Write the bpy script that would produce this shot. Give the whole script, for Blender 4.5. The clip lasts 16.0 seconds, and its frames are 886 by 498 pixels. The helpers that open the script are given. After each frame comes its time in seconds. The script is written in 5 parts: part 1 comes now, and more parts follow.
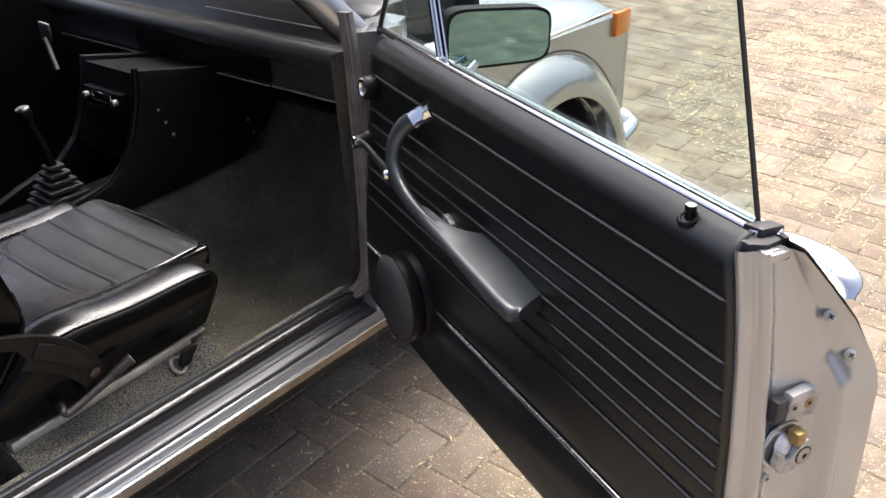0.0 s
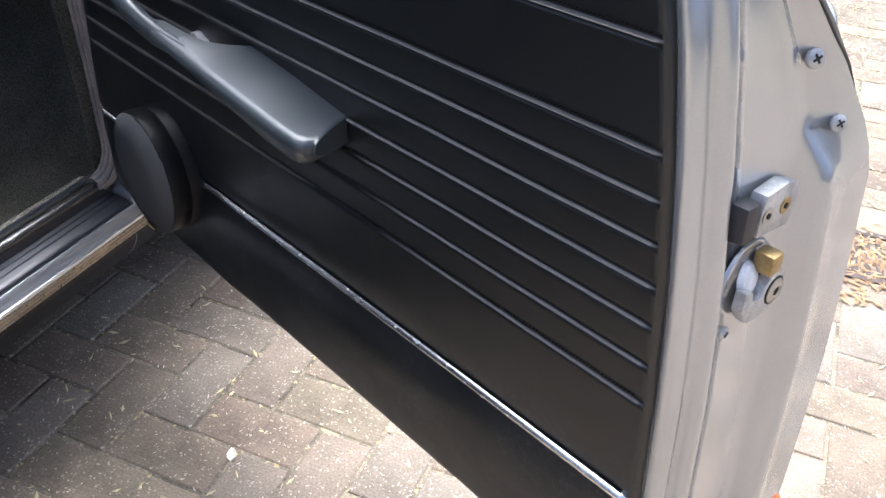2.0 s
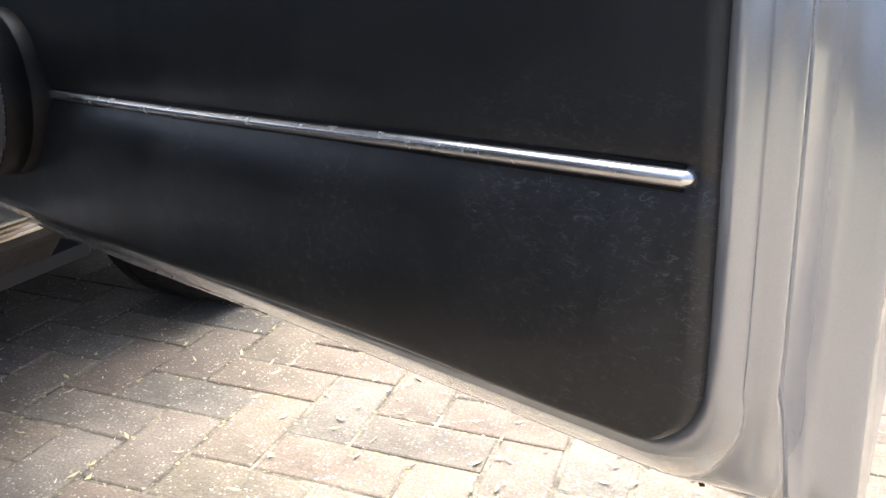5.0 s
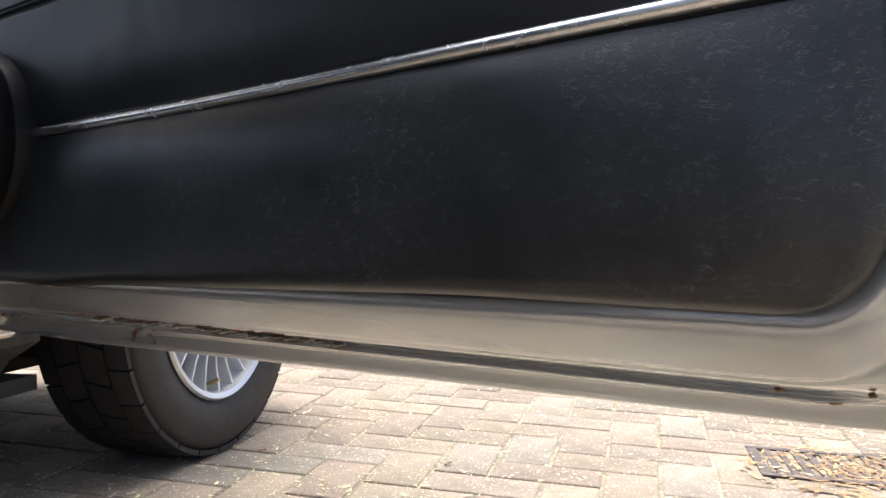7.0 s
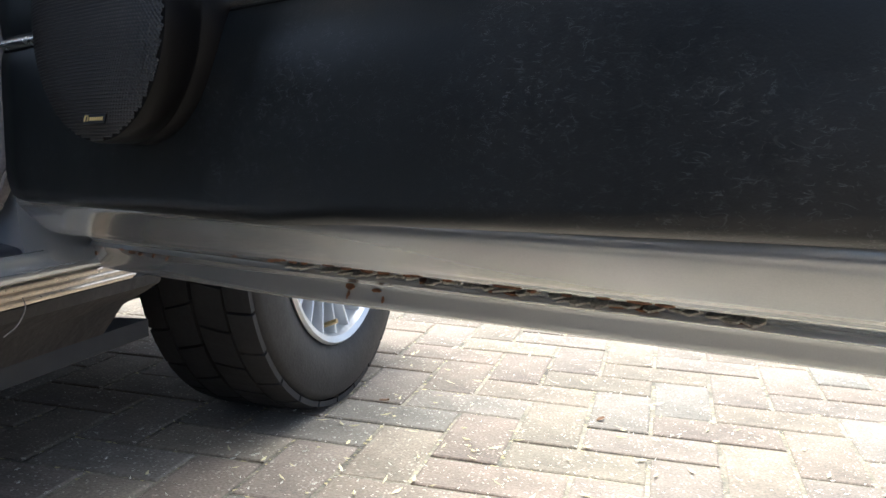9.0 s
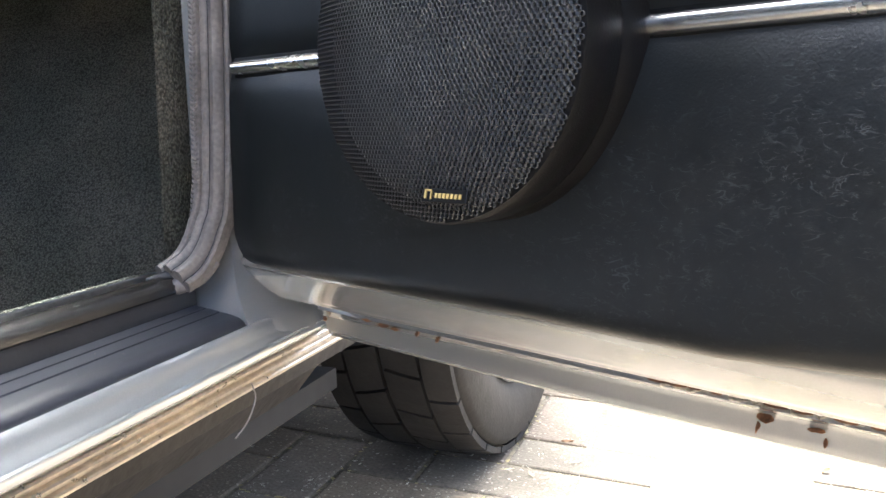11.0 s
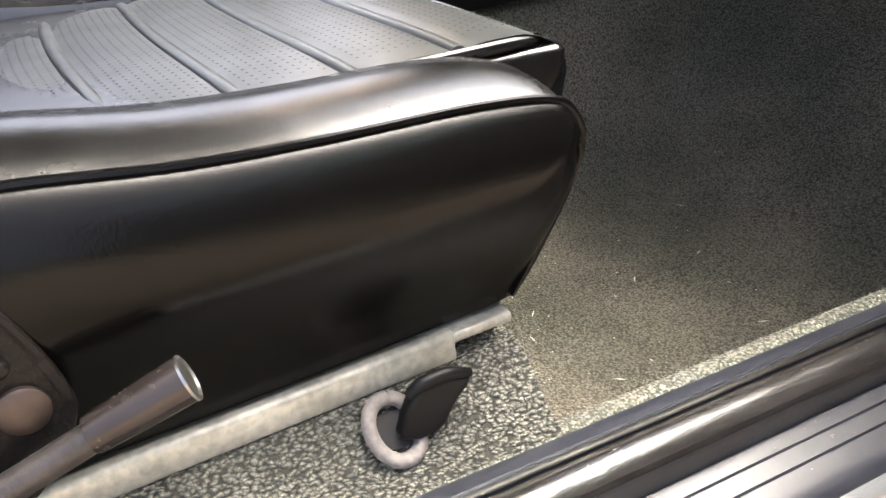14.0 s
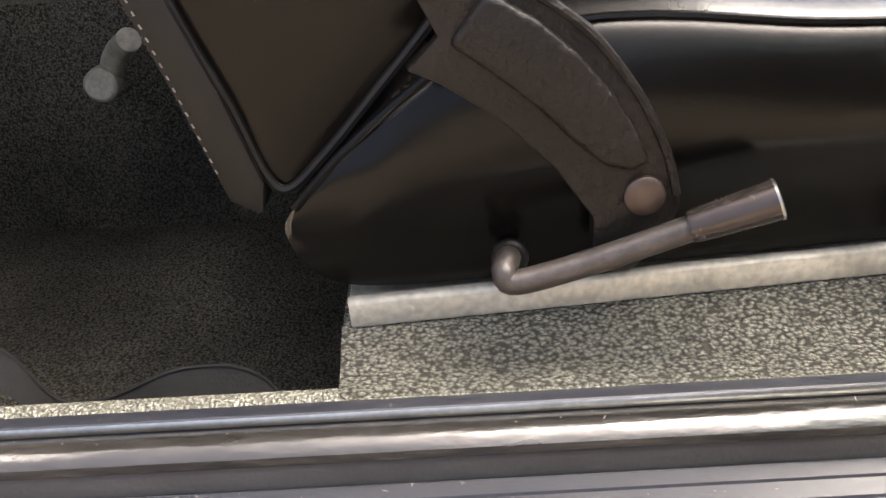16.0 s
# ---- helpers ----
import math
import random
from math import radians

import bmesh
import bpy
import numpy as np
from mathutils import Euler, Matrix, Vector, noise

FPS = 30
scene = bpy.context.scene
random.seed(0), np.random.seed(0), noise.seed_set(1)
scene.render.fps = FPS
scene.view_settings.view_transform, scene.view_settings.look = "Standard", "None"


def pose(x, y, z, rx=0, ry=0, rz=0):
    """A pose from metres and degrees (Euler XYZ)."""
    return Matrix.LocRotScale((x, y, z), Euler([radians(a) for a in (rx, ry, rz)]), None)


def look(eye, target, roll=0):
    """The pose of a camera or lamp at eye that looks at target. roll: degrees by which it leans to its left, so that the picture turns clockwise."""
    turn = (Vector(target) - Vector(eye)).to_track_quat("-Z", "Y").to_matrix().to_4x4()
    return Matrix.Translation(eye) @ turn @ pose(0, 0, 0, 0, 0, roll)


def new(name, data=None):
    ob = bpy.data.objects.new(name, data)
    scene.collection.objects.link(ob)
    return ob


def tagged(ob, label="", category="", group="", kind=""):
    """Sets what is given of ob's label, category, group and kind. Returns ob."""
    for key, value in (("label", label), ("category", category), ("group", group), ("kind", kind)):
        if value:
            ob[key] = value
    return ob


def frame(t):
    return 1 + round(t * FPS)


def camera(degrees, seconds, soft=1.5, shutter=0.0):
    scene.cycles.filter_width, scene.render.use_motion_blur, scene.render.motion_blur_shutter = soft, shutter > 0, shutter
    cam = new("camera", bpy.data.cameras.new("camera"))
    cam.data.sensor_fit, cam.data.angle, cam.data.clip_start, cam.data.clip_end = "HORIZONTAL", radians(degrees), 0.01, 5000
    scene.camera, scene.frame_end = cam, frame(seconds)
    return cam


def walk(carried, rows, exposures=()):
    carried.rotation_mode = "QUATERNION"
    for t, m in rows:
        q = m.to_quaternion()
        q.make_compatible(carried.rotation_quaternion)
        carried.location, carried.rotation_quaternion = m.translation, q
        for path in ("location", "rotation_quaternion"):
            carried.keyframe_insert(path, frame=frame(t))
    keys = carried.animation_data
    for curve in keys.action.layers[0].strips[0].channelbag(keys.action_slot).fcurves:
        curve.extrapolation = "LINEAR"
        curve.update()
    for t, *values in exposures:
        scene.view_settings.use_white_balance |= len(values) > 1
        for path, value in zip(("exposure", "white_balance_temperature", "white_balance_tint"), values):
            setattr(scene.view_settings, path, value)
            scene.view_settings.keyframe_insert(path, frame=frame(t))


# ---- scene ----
cam = camera(54.40, 16.0)
PATH = [
    (0, (1.4959, -0.5870, 1.4355), (-0.0376, 0.2054, 0.4252), 0.65),
    (0.5, (1.4215, -0.5815, 1.3672), (0.0363, 0.3793, 0.2910), 1.56),
    (1, (1.3698, -0.5667, 1.3152), (0.1060, 0.4922, 0.1832), 2.08),
    (1.5, (1.3098, -0.4972, 1.2302), (0.0959, 0.5978, 0.0781), 2.36),
    (2, (1.2553, -0.4182, 1.1482), (0.0652, 0.6810, -0.0246), 2.61),
    (2.5, (1.2245, -0.3761, 1.0783), (0.0662, 0.7136, -0.1346), 2.80),
    (3, (1.1947, -0.3568, 0.9997), (0.0595, 0.7407, -0.2278), 2.87),
    (3.5, (1.1931, -0.3642, 0.9226), (0.0249, 0.7898, -0.2191), 2.95),
    (4, (1.2074, -0.3658, 0.8472), (-0.0078, 0.8630, -0.1595), 2.80),
    (4.2, (1.2139, -0.3654, 0.8104), (-0.0182, 0.8930, -0.1375), 2.69),
    (6.3, (1.1877, -0.3881, 0.5297), (-0.0635, 1.1690, 0.4310), 1.66),
    (6.5, (1.1749, -0.3855, 0.5134), (-0.0746, 1.1746, 0.4445), 1.66),
    (7, (1.1279, -0.3907, 0.4845), (-0.1145, 1.1735, 0.3868), 1.88),
    (7.5, (1.0732, -0.3954, 0.4722), (-0.1593, 1.1701, 0.2978), 1.92),
    (8, (0.9869, -0.3713, 0.4592), (-0.2413, 1.1909, 0.2335), 1.95),
    (8.2, (0.9511, -0.3642, 0.4554), (-0.2806, 1.1933, 0.2166), 2.13),
    (10.3, (0.6182, -0.3414, 0.4946), (-0.6803, 1.1454, 0.1728), 1.81),
    (10.5, (0.5966, -0.3410, 0.4960), (-0.7085, 1.1389, 0.1698), 1.83),
    (11, (0.5374, -0.3400, 0.5075), (-0.8101, 1.0965, 0.1600), 1.75),
    (11.5, (0.4779, -0.3327, 0.5271), (-0.9350, 1.0260, 0.1300), 1.75),
    (12, (0.4427, -0.3384, 0.5728), (-1.0789, 0.8655, 0.0875), 1.40),
    (12.5, (0.4394, -0.3396, 0.6001), (-1.2055, 0.6246, -0.0035), 0.94),
    (13, (0.4233, -0.3580, 0.6386), (-1.2944, 0.3415, -0.1100), 0.05),
    (13.5, (0.4256, -0.3946, 0.6650), (-1.3199, 0.0322, -0.2131), -0.76),
    (14, (0.4253, -0.4250, 0.6842), (-1.3233, -0.3144, -0.2802), -1.87),
    (14.5, (0.4460, -0.4371, 0.6757), (-1.2636, -0.6082, -0.3479), -3.07),
    (15, (0.4659, -0.4374, 0.6700), (-1.1845, -0.8094, -0.3967), -4.08),
    (15.5, (0.4923, -0.4545, 0.6685), (-1.0910, -0.9914, -0.4293), -4.64),
    (16, (0.5436, -0.5137, 0.6684), (-1.0361, -1.2182, -0.3357), -3.02),
]
EXPOSURES = [(0, 1.46, 6150, 10), (1.0, 1.52, 5700, 9), (1.5, 1.72, 5500, 8), (2.2, 1.82, 5450, 8), (3, 1.80, 5500, 6), (4.2, 2.10, 5350, 4), (6.3, 1.70, 6300, 7), (7, 1.66, 5850, 5), (8.2, 1.42, 5350, 0), (10.3, 3.08, 5350, 0),
             (11, 3.38, 5750, 2), (11.5, 3.78, 6100, 3), (12, 4.72, 6550, 5), (12.5, 4.60, 6550, 6), (13.1, 3.60, 6550, 6), (13.5, 3.28, 6500, 6), (14, 3.20, 6500, 6), (14.5, 3.27, 6600, 6), (15, 3.10, 6700, 7), (16, 2.90, 6700, 8)]
walk(cam, [(t, look(eye, target, roll)) for t, eye, target, roll in PATH], EXPOSURES)

# ---- light: bright hazy daylight ----
world = bpy.data.worlds.new("sky")
world.use_nodes = True
scene.world = world
wn = world.node_tree.nodes
sky = wn.new("ShaderNodeTexSky")
sky.sky_type = "NISHITA"
sky.sun_disc = False
SUN_EL, SUN_AZ = radians(66), radians(-50)   # azimuth: from +Y towards +X
sky.sun_elevation, sky.sun_rotation = SUN_EL, SUN_AZ
sky.air_density, sky.dust_density, sky.ozone_density = 0.42, 9.0, 0.05
world.node_tree.links.new(sky.outputs[0], wn["Background"].inputs[0])
wn["Background"].inputs[1].default_value = 0.15
sun = new("sun", bpy.data.lights.new("sun", "SUN"))
sun.data.energy, sun.data.angle, sun.data.color = 0.7, radians(40), (1.0, 0.97, 0.92)
sun_from = Vector((math.sin(SUN_AZ) * math.cos(SUN_EL), math.cos(SUN_AZ) * math.cos(SUN_EL), math.sin(SUN_EL)))
sun.matrix_world = look(sun_from * 20, (0, 0, 0))

# ---- axes of the car and of the open door ----
CAR = pose(0, 0, 0, 0, -3.1, 24.09)                 # x to the car's right, y ahead
DOOR = CAR @ pose(0, -0.0016, 0, -1.5, 0, -24.09)   # x from the hinge to the rear edge, y to the outside


# ---- materials ----
def mat(name, base, rough=0.5, metal=0.0, spread=0.12, scale=6.0, grain=0.0, grain_scale=400.0, bump=0.0, bump_scale=200.0,
        second=None, rough_spread=0.08, vary=0.0, coat=0.0, stretch=None, wrinkle=0.0, wrinkle_scale=40.0, spec=0.5,
        specks=None, cells=None, hues=None, crease=0.0, crease_scale=90.0, crease_sheen_tint=None):
    """A procedural surface: colour varied at two scales, roughness varied, one or two bumps."""
    m = bpy.data.materials.new(name)
    m.use_nodes = True
    nt = m.node_tree
    N, L = nt.nodes, nt.links
    p = N["Principled BSDF"]
    tc = N.new("ShaderNodeTexCoord")
    co = tc.outputs["Object"]
    if stretch:
        mp = N.new("ShaderNodeMapping")
        mp.inputs["Scale"].default_value = stretch
        L.new(co, mp.inputs[0])
        co = mp.outputs[0]

    def noise_tex(s, detail=4.0):
        n = N.new("ShaderNodeTexNoise")
        n.inputs["Scale"].default_value, n.inputs["Detail"].default_value = s, detail
        L.new(co, n.inputs["Vector"])
        return n.outputs["Fac"]

    def ramp(fac, a, b, lo=0.3, hi=0.7):
        r = N.new("ShaderNodeValToRGB")
        r.color_ramp.elements[0].position, r.color_ramp.elements[1].position = lo, hi
        r.color_ramp.elements[0].color, r.color_ramp.elements[1].color = (*a, 1), (*b, 1)
        L.new(fac, r.inputs[0])
        return r.outputs[0]

    def mix(fac, a, b, kind="MIX"):
        x = N.new("ShaderNodeMix")
        x.data_type, x.blend_type = "RGBA", kind
        for s, v in ((0, fac), (6, a), (7, b)):
            if isinstance(v, (int, float)):
                x.inputs[s].default_value = v
            else:
                L.new(v, x.inputs[s])
        return x.outputs[2]

    dark = tuple(c * (1 - spread) for c in base)
    light = tuple(min(1, c * (1 + spread)) for c in (second or base))
    col = ramp(noise_tex(scale), dark, light)
    if grain:
        g = ramp(noise_tex(grain_scale, 2.0), (1 - grain,) * 3, (1.0,) * 3, 0.35, 0.65)
        col = mix(1.0, col, g, "MULTIPLY")
    def voronoi(s, feature="F1", wob=0.6):
        v = N.new("ShaderNodeTexVoronoi")
        v.feature = feature
        v.inputs["Scale"].default_value = s
        nd = N.new("ShaderNodeVectorMath")
        nd.operation = "MULTIPLY_ADD"
        nn = N.new("ShaderNodeTexNoise")
        nn.inputs["Scale"].default_value = s * 0.6
        L.new(co, nn.inputs["Vector"])
        L.new(nn.outputs["Color"], nd.inputs[0])
        nd.inputs[1].default_value = (wob / s,) * 3
        L.new(co, nd.inputs[2])
        L.new(nd.outputs[0], v.inputs["Vector"])
        return v

    heights = []
    if specks:                      # light grains: scale, colour, share
        v = voronoi(specks[0])
        bw = N.new("ShaderNodeSeparateColor")
        L.new(v.outputs["Color"], bw.inputs[0])
        col = mix(ramp(bw.outputs[0], (0,) * 3, (1,) * 3, 1 - specks[2], 1.02 - specks[2]), col, ramp(bw.outputs[1], specks[1], tuple(c * 0.75 for c in specks[1]), 0, 1))
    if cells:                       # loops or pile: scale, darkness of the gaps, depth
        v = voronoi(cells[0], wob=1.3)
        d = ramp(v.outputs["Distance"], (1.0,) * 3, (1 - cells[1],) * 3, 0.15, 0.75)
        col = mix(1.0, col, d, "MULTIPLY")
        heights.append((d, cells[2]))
    if crease:                      # short folds, pale scuffs and painted sheen in patches, mostly at the door's lower rear
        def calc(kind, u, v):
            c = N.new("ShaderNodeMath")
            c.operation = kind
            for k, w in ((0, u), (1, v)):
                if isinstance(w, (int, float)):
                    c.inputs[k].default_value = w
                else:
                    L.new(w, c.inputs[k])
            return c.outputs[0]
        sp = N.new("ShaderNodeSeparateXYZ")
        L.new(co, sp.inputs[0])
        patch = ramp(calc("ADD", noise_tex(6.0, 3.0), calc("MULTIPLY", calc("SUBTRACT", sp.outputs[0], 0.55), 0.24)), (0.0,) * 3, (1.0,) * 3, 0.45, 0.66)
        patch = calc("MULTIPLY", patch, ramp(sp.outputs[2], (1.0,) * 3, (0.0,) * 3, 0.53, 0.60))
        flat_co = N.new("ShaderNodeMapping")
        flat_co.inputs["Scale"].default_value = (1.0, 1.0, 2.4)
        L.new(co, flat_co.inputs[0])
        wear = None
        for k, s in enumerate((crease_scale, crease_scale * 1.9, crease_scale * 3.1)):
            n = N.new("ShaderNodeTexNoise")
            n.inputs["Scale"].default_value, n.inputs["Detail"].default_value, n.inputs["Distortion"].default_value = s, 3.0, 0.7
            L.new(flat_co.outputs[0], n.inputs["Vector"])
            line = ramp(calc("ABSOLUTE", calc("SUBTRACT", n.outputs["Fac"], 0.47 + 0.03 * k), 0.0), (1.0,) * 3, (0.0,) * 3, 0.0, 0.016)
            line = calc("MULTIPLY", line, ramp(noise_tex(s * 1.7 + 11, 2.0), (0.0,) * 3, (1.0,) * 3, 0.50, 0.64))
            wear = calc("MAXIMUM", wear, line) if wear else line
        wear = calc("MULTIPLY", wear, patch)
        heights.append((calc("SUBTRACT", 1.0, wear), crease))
        # pale tint over whole patches: the lining's grazing sheen put into the colour
        col = mix(calc("MULTIPLY", patch, 0.34), col, ramp(noise_tex(90, 4.0), tuple(c * 0.16 for c in crease_sheen_tint), tuple(c * 0.42 for c in crease_sheen_tint)))
        col = mix(wear, col, ramp(noise_tex(60, 2.0), crease_sheen_tint, tuple(c * 0.4 for c in crease_sheen_tint)))
    if vary:
        oi, ge = N.new("ShaderNodeObjectInfo"), N.new("ShaderNodeNewGeometry")
        ad = N.new("ShaderNodeMath")
        ad.operation = "ADD"
        L.new(oi.outputs["Random"], ad.inputs[0])
        L.new(ge.outputs["Random Per Island"], ad.inputs[1])
        fr = N.new("ShaderNodeMath")
        fr.operation = "FRACT"
        L.new(ad.outputs[0], fr.inputs[0])
        col = mix(1.0, col, ramp(fr.outputs[0], (1 - vary,) * 3, (1 + vary * 0.3,) * 3, 0.0, 1.0), "MULTIPLY")
        if hues:                          # each piece takes its own tint between three
            ti, fi = N.new("ShaderNodeMath"), N.new("ShaderNodeMath")
            ti.operation, fi.operation = "MULTIPLY", "FRACT"
            L.new(fr.outputs[0], ti.inputs[0])
            ti.inputs[1].default_value = 7.31
            L.new(ti.outputs[0], fi.inputs[0])
            rr = N.new("ShaderNodeValToRGB")
            rr.color_ramp.elements.new(0.5)
            for el, tint in zip(rr.color_ramp.elements, hues):
                el.color = (*tint, 1)
            L.new(fi.outputs[0], rr.inputs[0])
            col = mix(1.0, col, rr.outputs[0], "MULTIPLY")
    L.new(col, p.inputs["Base Color"])
    p.inputs["Metallic"].default_value = metal
    p.inputs["Specular IOR Level"].default_value = spec
    p.inputs["Coat Weight"].default_value = coat
    p.inputs["Coat Roughness"].default_value = 0.08
    mr = N.new("ShaderNodeMapRange")
    mr.inputs["To Min"].default_value, mr.inputs["To Max"].default_value = max(0.02, rough - rough_spread), min(1, rough + rough_spread)
    L.new(noise_tex(scale * 3.1), mr.inputs["Value"])
    L.new(mr.outputs[0], p.inputs["Roughness"])
    normal = None
    for h, depth in heights:
        b = N.new("ShaderNodeBump")
        b.inputs["Strength"].default_value, b.inputs["Distance"].default_value = 1.0, depth
        L.new(h, b.inputs["Height"])
        if normal:
            L.new(normal, b.inputs["Normal"])
        normal = b.outputs[0]
    for depth, s in ((wrinkle, wrinkle_scale), (bump, bump_scale)):
        if depth:
            b = N.new("ShaderNodeBump")
            b.inputs["Strength"].default_value = 1.0
            b.inputs["Distance"].default_value = depth
            L.new(noise_tex(s, 3.0), b.inputs["Height"])
            if normal:
                L.new(normal, b.inputs["Normal"])
            normal = b.outputs[0]
    if normal:
        L.new(normal, p.inputs["Normal"])
    return m


def glass_mat(name, tint):
    m = bpy.data.materials.new(name)
    m.use_nodes = True
    p = m.node_tree.nodes["Principled BSDF"]
    p.inputs["Base Color"].default_value = (*tint, 1)
    p.inputs["Transmission Weight"].default_value, p.inputs["Roughness"].default_value, p.inputs["IOR"].default_value = 1.0, 0.0, 1.45
    return m


SILVER = mat("silver_paint", (0.450, 0.463, 0.470), 0.19, 0.62, 0.05, 5, 0.06, 1100, coat=0.9, rough_spread=0.05)
VINYL = mat("black_vinyl", (0.0054, 0.0072, 0.0083), 0.36, 0, 0.15, 9, bump=0.00012, bump_scale=900, wrinkle=0.0008, wrinkle_scale=16, crease=0.00008, crease_scale=42, crease_sheen_tint=(0.080, 0.086, 0.090), spec=0.62)
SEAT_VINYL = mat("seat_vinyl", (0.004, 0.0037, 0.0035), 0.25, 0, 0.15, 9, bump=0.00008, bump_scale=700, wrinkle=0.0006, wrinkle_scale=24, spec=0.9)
# seat vinyl with its gloss cut: the dark sides' shade put into the material
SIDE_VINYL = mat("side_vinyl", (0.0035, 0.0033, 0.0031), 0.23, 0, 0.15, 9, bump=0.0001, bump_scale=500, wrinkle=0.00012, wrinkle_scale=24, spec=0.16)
# paler base than the other seat vinyl: sky sheen put into the colour
CUSHION = mat("sheen_vinyl", (0.038, 0.041, 0.040), 0.34, 0, 0.15, 9, bump=0.00008, bump_scale=700, wrinkle=0.0008, wrinkle_scale=22, spec=1.0)
PLASTIC = mat("black_plastic", (0.0048, 0.0048, 0.0052), 0.42, 0, 0.1, 12, spec=0.18, bump=0.00015, bump_scale=800)
LEVER = mat("lever_steel", (0.060, 0.052, 0.048), 0.40, 0.35, 0.25, 60, 0.2, 300, bump=0.0004, bump_scale=400)
BRACKET = mat("crackle_black", (0.0085, 0.0072, 0.0066), 0.44, 0, 0.2, 14, bump=0.0016, bump_scale=190, spec=0.24)
RUBBER = mat("rubber", (0.03, 0.03, 0.032), 0.55, 0, 0.2, 18, bump=0.0003, bump_scale=300)
SCUFF = mat("scuff_rubber", (0.026, 0.028, 0.036), 0.32, 0, 0.15, 10, bump=0.00006, bump_scale=300, stretch=(3, 0.5, 3), rough_spread=0.02, spec=0.58)
SEAL = mat("grey_seal", (0.205, 0.185, 0.172), 0.6, 0, 0.35, 20, 0.25, 300, bump=0.0006, bump_scale=250)
SEALBEAD = mat("worn_seal", (0.022, 0.020, 0.0185), 0.24, 0, 0.45, 25, 0.35, 300, bump=0.0006, bump_scale=160, stretch=(1, 0.25, 1), spec=0.85)
CHROME = mat("chrome", (0.85, 0.86, 0.87), 0.1, 1.0, 0.03, 20, rough_spread=0.05)
STRIP = mat("strip_chrome", (0.86, 0.87, 0.87), 0.26, 1.0, 0.03, 20, rough_spread=0.06)
STEEL = mat("zinc_steel", (0.42, 0.42, 0.40), 0.35, 1.0, 0.12, 40, 0.15, 300)
ZINC = mat("dull_zinc_casting", (0.46, 0.47, 0.465), 0.42, 0.45, 0.25, 70, 0.2, 500, bump=0.0004, bump_scale=300)
GREASE = mat("white_grease", (0.62, 0.64, 0.66), 0.35, 0, 0.2, 120, bump=0.0012, bump_scale=350)
RAIL = mat("rail_zinc", (0.50, 0.49, 0.42), 0.48, 0.4, 0.2, 30, 0.25, 200)
TRIM = mat("golden_trim", (0.66, 0.58, 0.47), 0.3, 0.75, 0.15, 30, 0.2, 200)
GRIME = mat("grimy_underside", (0.022, 0.019, 0.016), 0.8, 0, 0.45, 14, 0.4, 150, bump=0.002, bump_scale=60)
BRASS = mat("brass", (0.42, 0.31, 0.14), 0.42, 0.85, 0.2, 90, 0.2, 400)
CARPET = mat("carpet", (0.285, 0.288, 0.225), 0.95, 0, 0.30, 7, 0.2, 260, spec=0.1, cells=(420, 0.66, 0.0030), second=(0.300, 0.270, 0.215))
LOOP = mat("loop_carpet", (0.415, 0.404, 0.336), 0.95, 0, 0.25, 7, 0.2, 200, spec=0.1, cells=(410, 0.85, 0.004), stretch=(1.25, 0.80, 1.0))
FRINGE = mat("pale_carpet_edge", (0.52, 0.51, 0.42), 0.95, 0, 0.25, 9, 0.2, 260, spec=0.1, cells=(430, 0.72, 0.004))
# the carpet darkened: shade in the cabin's rear put into its colour
SHADED_CARPET = mat("rear_carpet", (0.145, 0.142, 0.118), 0.95, 0, 0.35, 5, 0.3, 260, spec=0.1, cells=(400, 0.8, 0.0025), second=(0.19, 0.178, 0.147))
GRILLE = mat("grille_black", (0.055, 0.058, 0.062), 0.38, 0.3, 0.1, 30)
CONE = mat("cone", (0.24, 0.24, 0.245), 0.28, 0, 0.2, 40, spec=0.8)
TYRE = mat("tyre", (0.0165, 0.0155, 0.0145), 0.65, 0, 0.3, 20, 0.2, 200, bump=0.0005, bump_scale=200)
ALLOY = mat("alloy", (0.62, 0.63, 0.64), 0.32, 0.8, 0.06, 12)
AMBER = mat("amber", (0.75, 0.22, 0.02), 0.2, 0, 0.1, 30, coat=0.6)
PAVER = mat("paver", (0.232, 0.196, 0.156), 0.9, 0, 0.3, 6, 0.3, 240, bump=0.0010, bump_scale=260, vary=0.2, second=(0.305, 0.264, 0.212), specks=(330, (0.50, 0.455, 0.38), 0.06), hues=((1.0, 0.96, 0.84), (0.98, 0.88, 0.81), (0.92, 0.93, 0.90)))
JOINT = mat("joint_sand", (0.155, 0.13, 0.092), 0.95, 0, 0.45, 11, 0.4, 200, bump=0.004, bump_scale=120, second=(0.29, 0.25, 0.175), specks=(160, (0.5, 0.42, 0.2), 0.10))
PETAL = mat("blossom", (0.72, 0.62, 0.34), 0.8, 0, 0.3, 3, vary=0.35)
LEAF = mat("pale_leaf", (0.72, 0.66, 0.52), 0.7, 0, 0.15, 60)
RUST = mat("rust", (0.16, 0.07, 0.03), 0.9, 0, 0.5, 90, 0.4, 500, bump=0.0008, bump_scale=400)
# near-black that stands in for shade in holes, gaps and closed-off spaces
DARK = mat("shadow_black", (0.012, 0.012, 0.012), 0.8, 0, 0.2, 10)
IRON = mat("cast_iron", (0.09, 0.07, 0.06), 0.7, 0.4, 0.3, 30, 0.3, 200, bump=0.001, bump_scale=150)
CLEAR = glass_mat("window_glass", (0.71, 0.82, 0.79))
SCREEN = glass_mat("windscreen_glass", (0.84, 0.87, 0.86))
MIRROR = mat("mirror", (0.27, 0.43, 0.45), 0.02, 1.0, 0.01, 5, rough_spread=0.0)
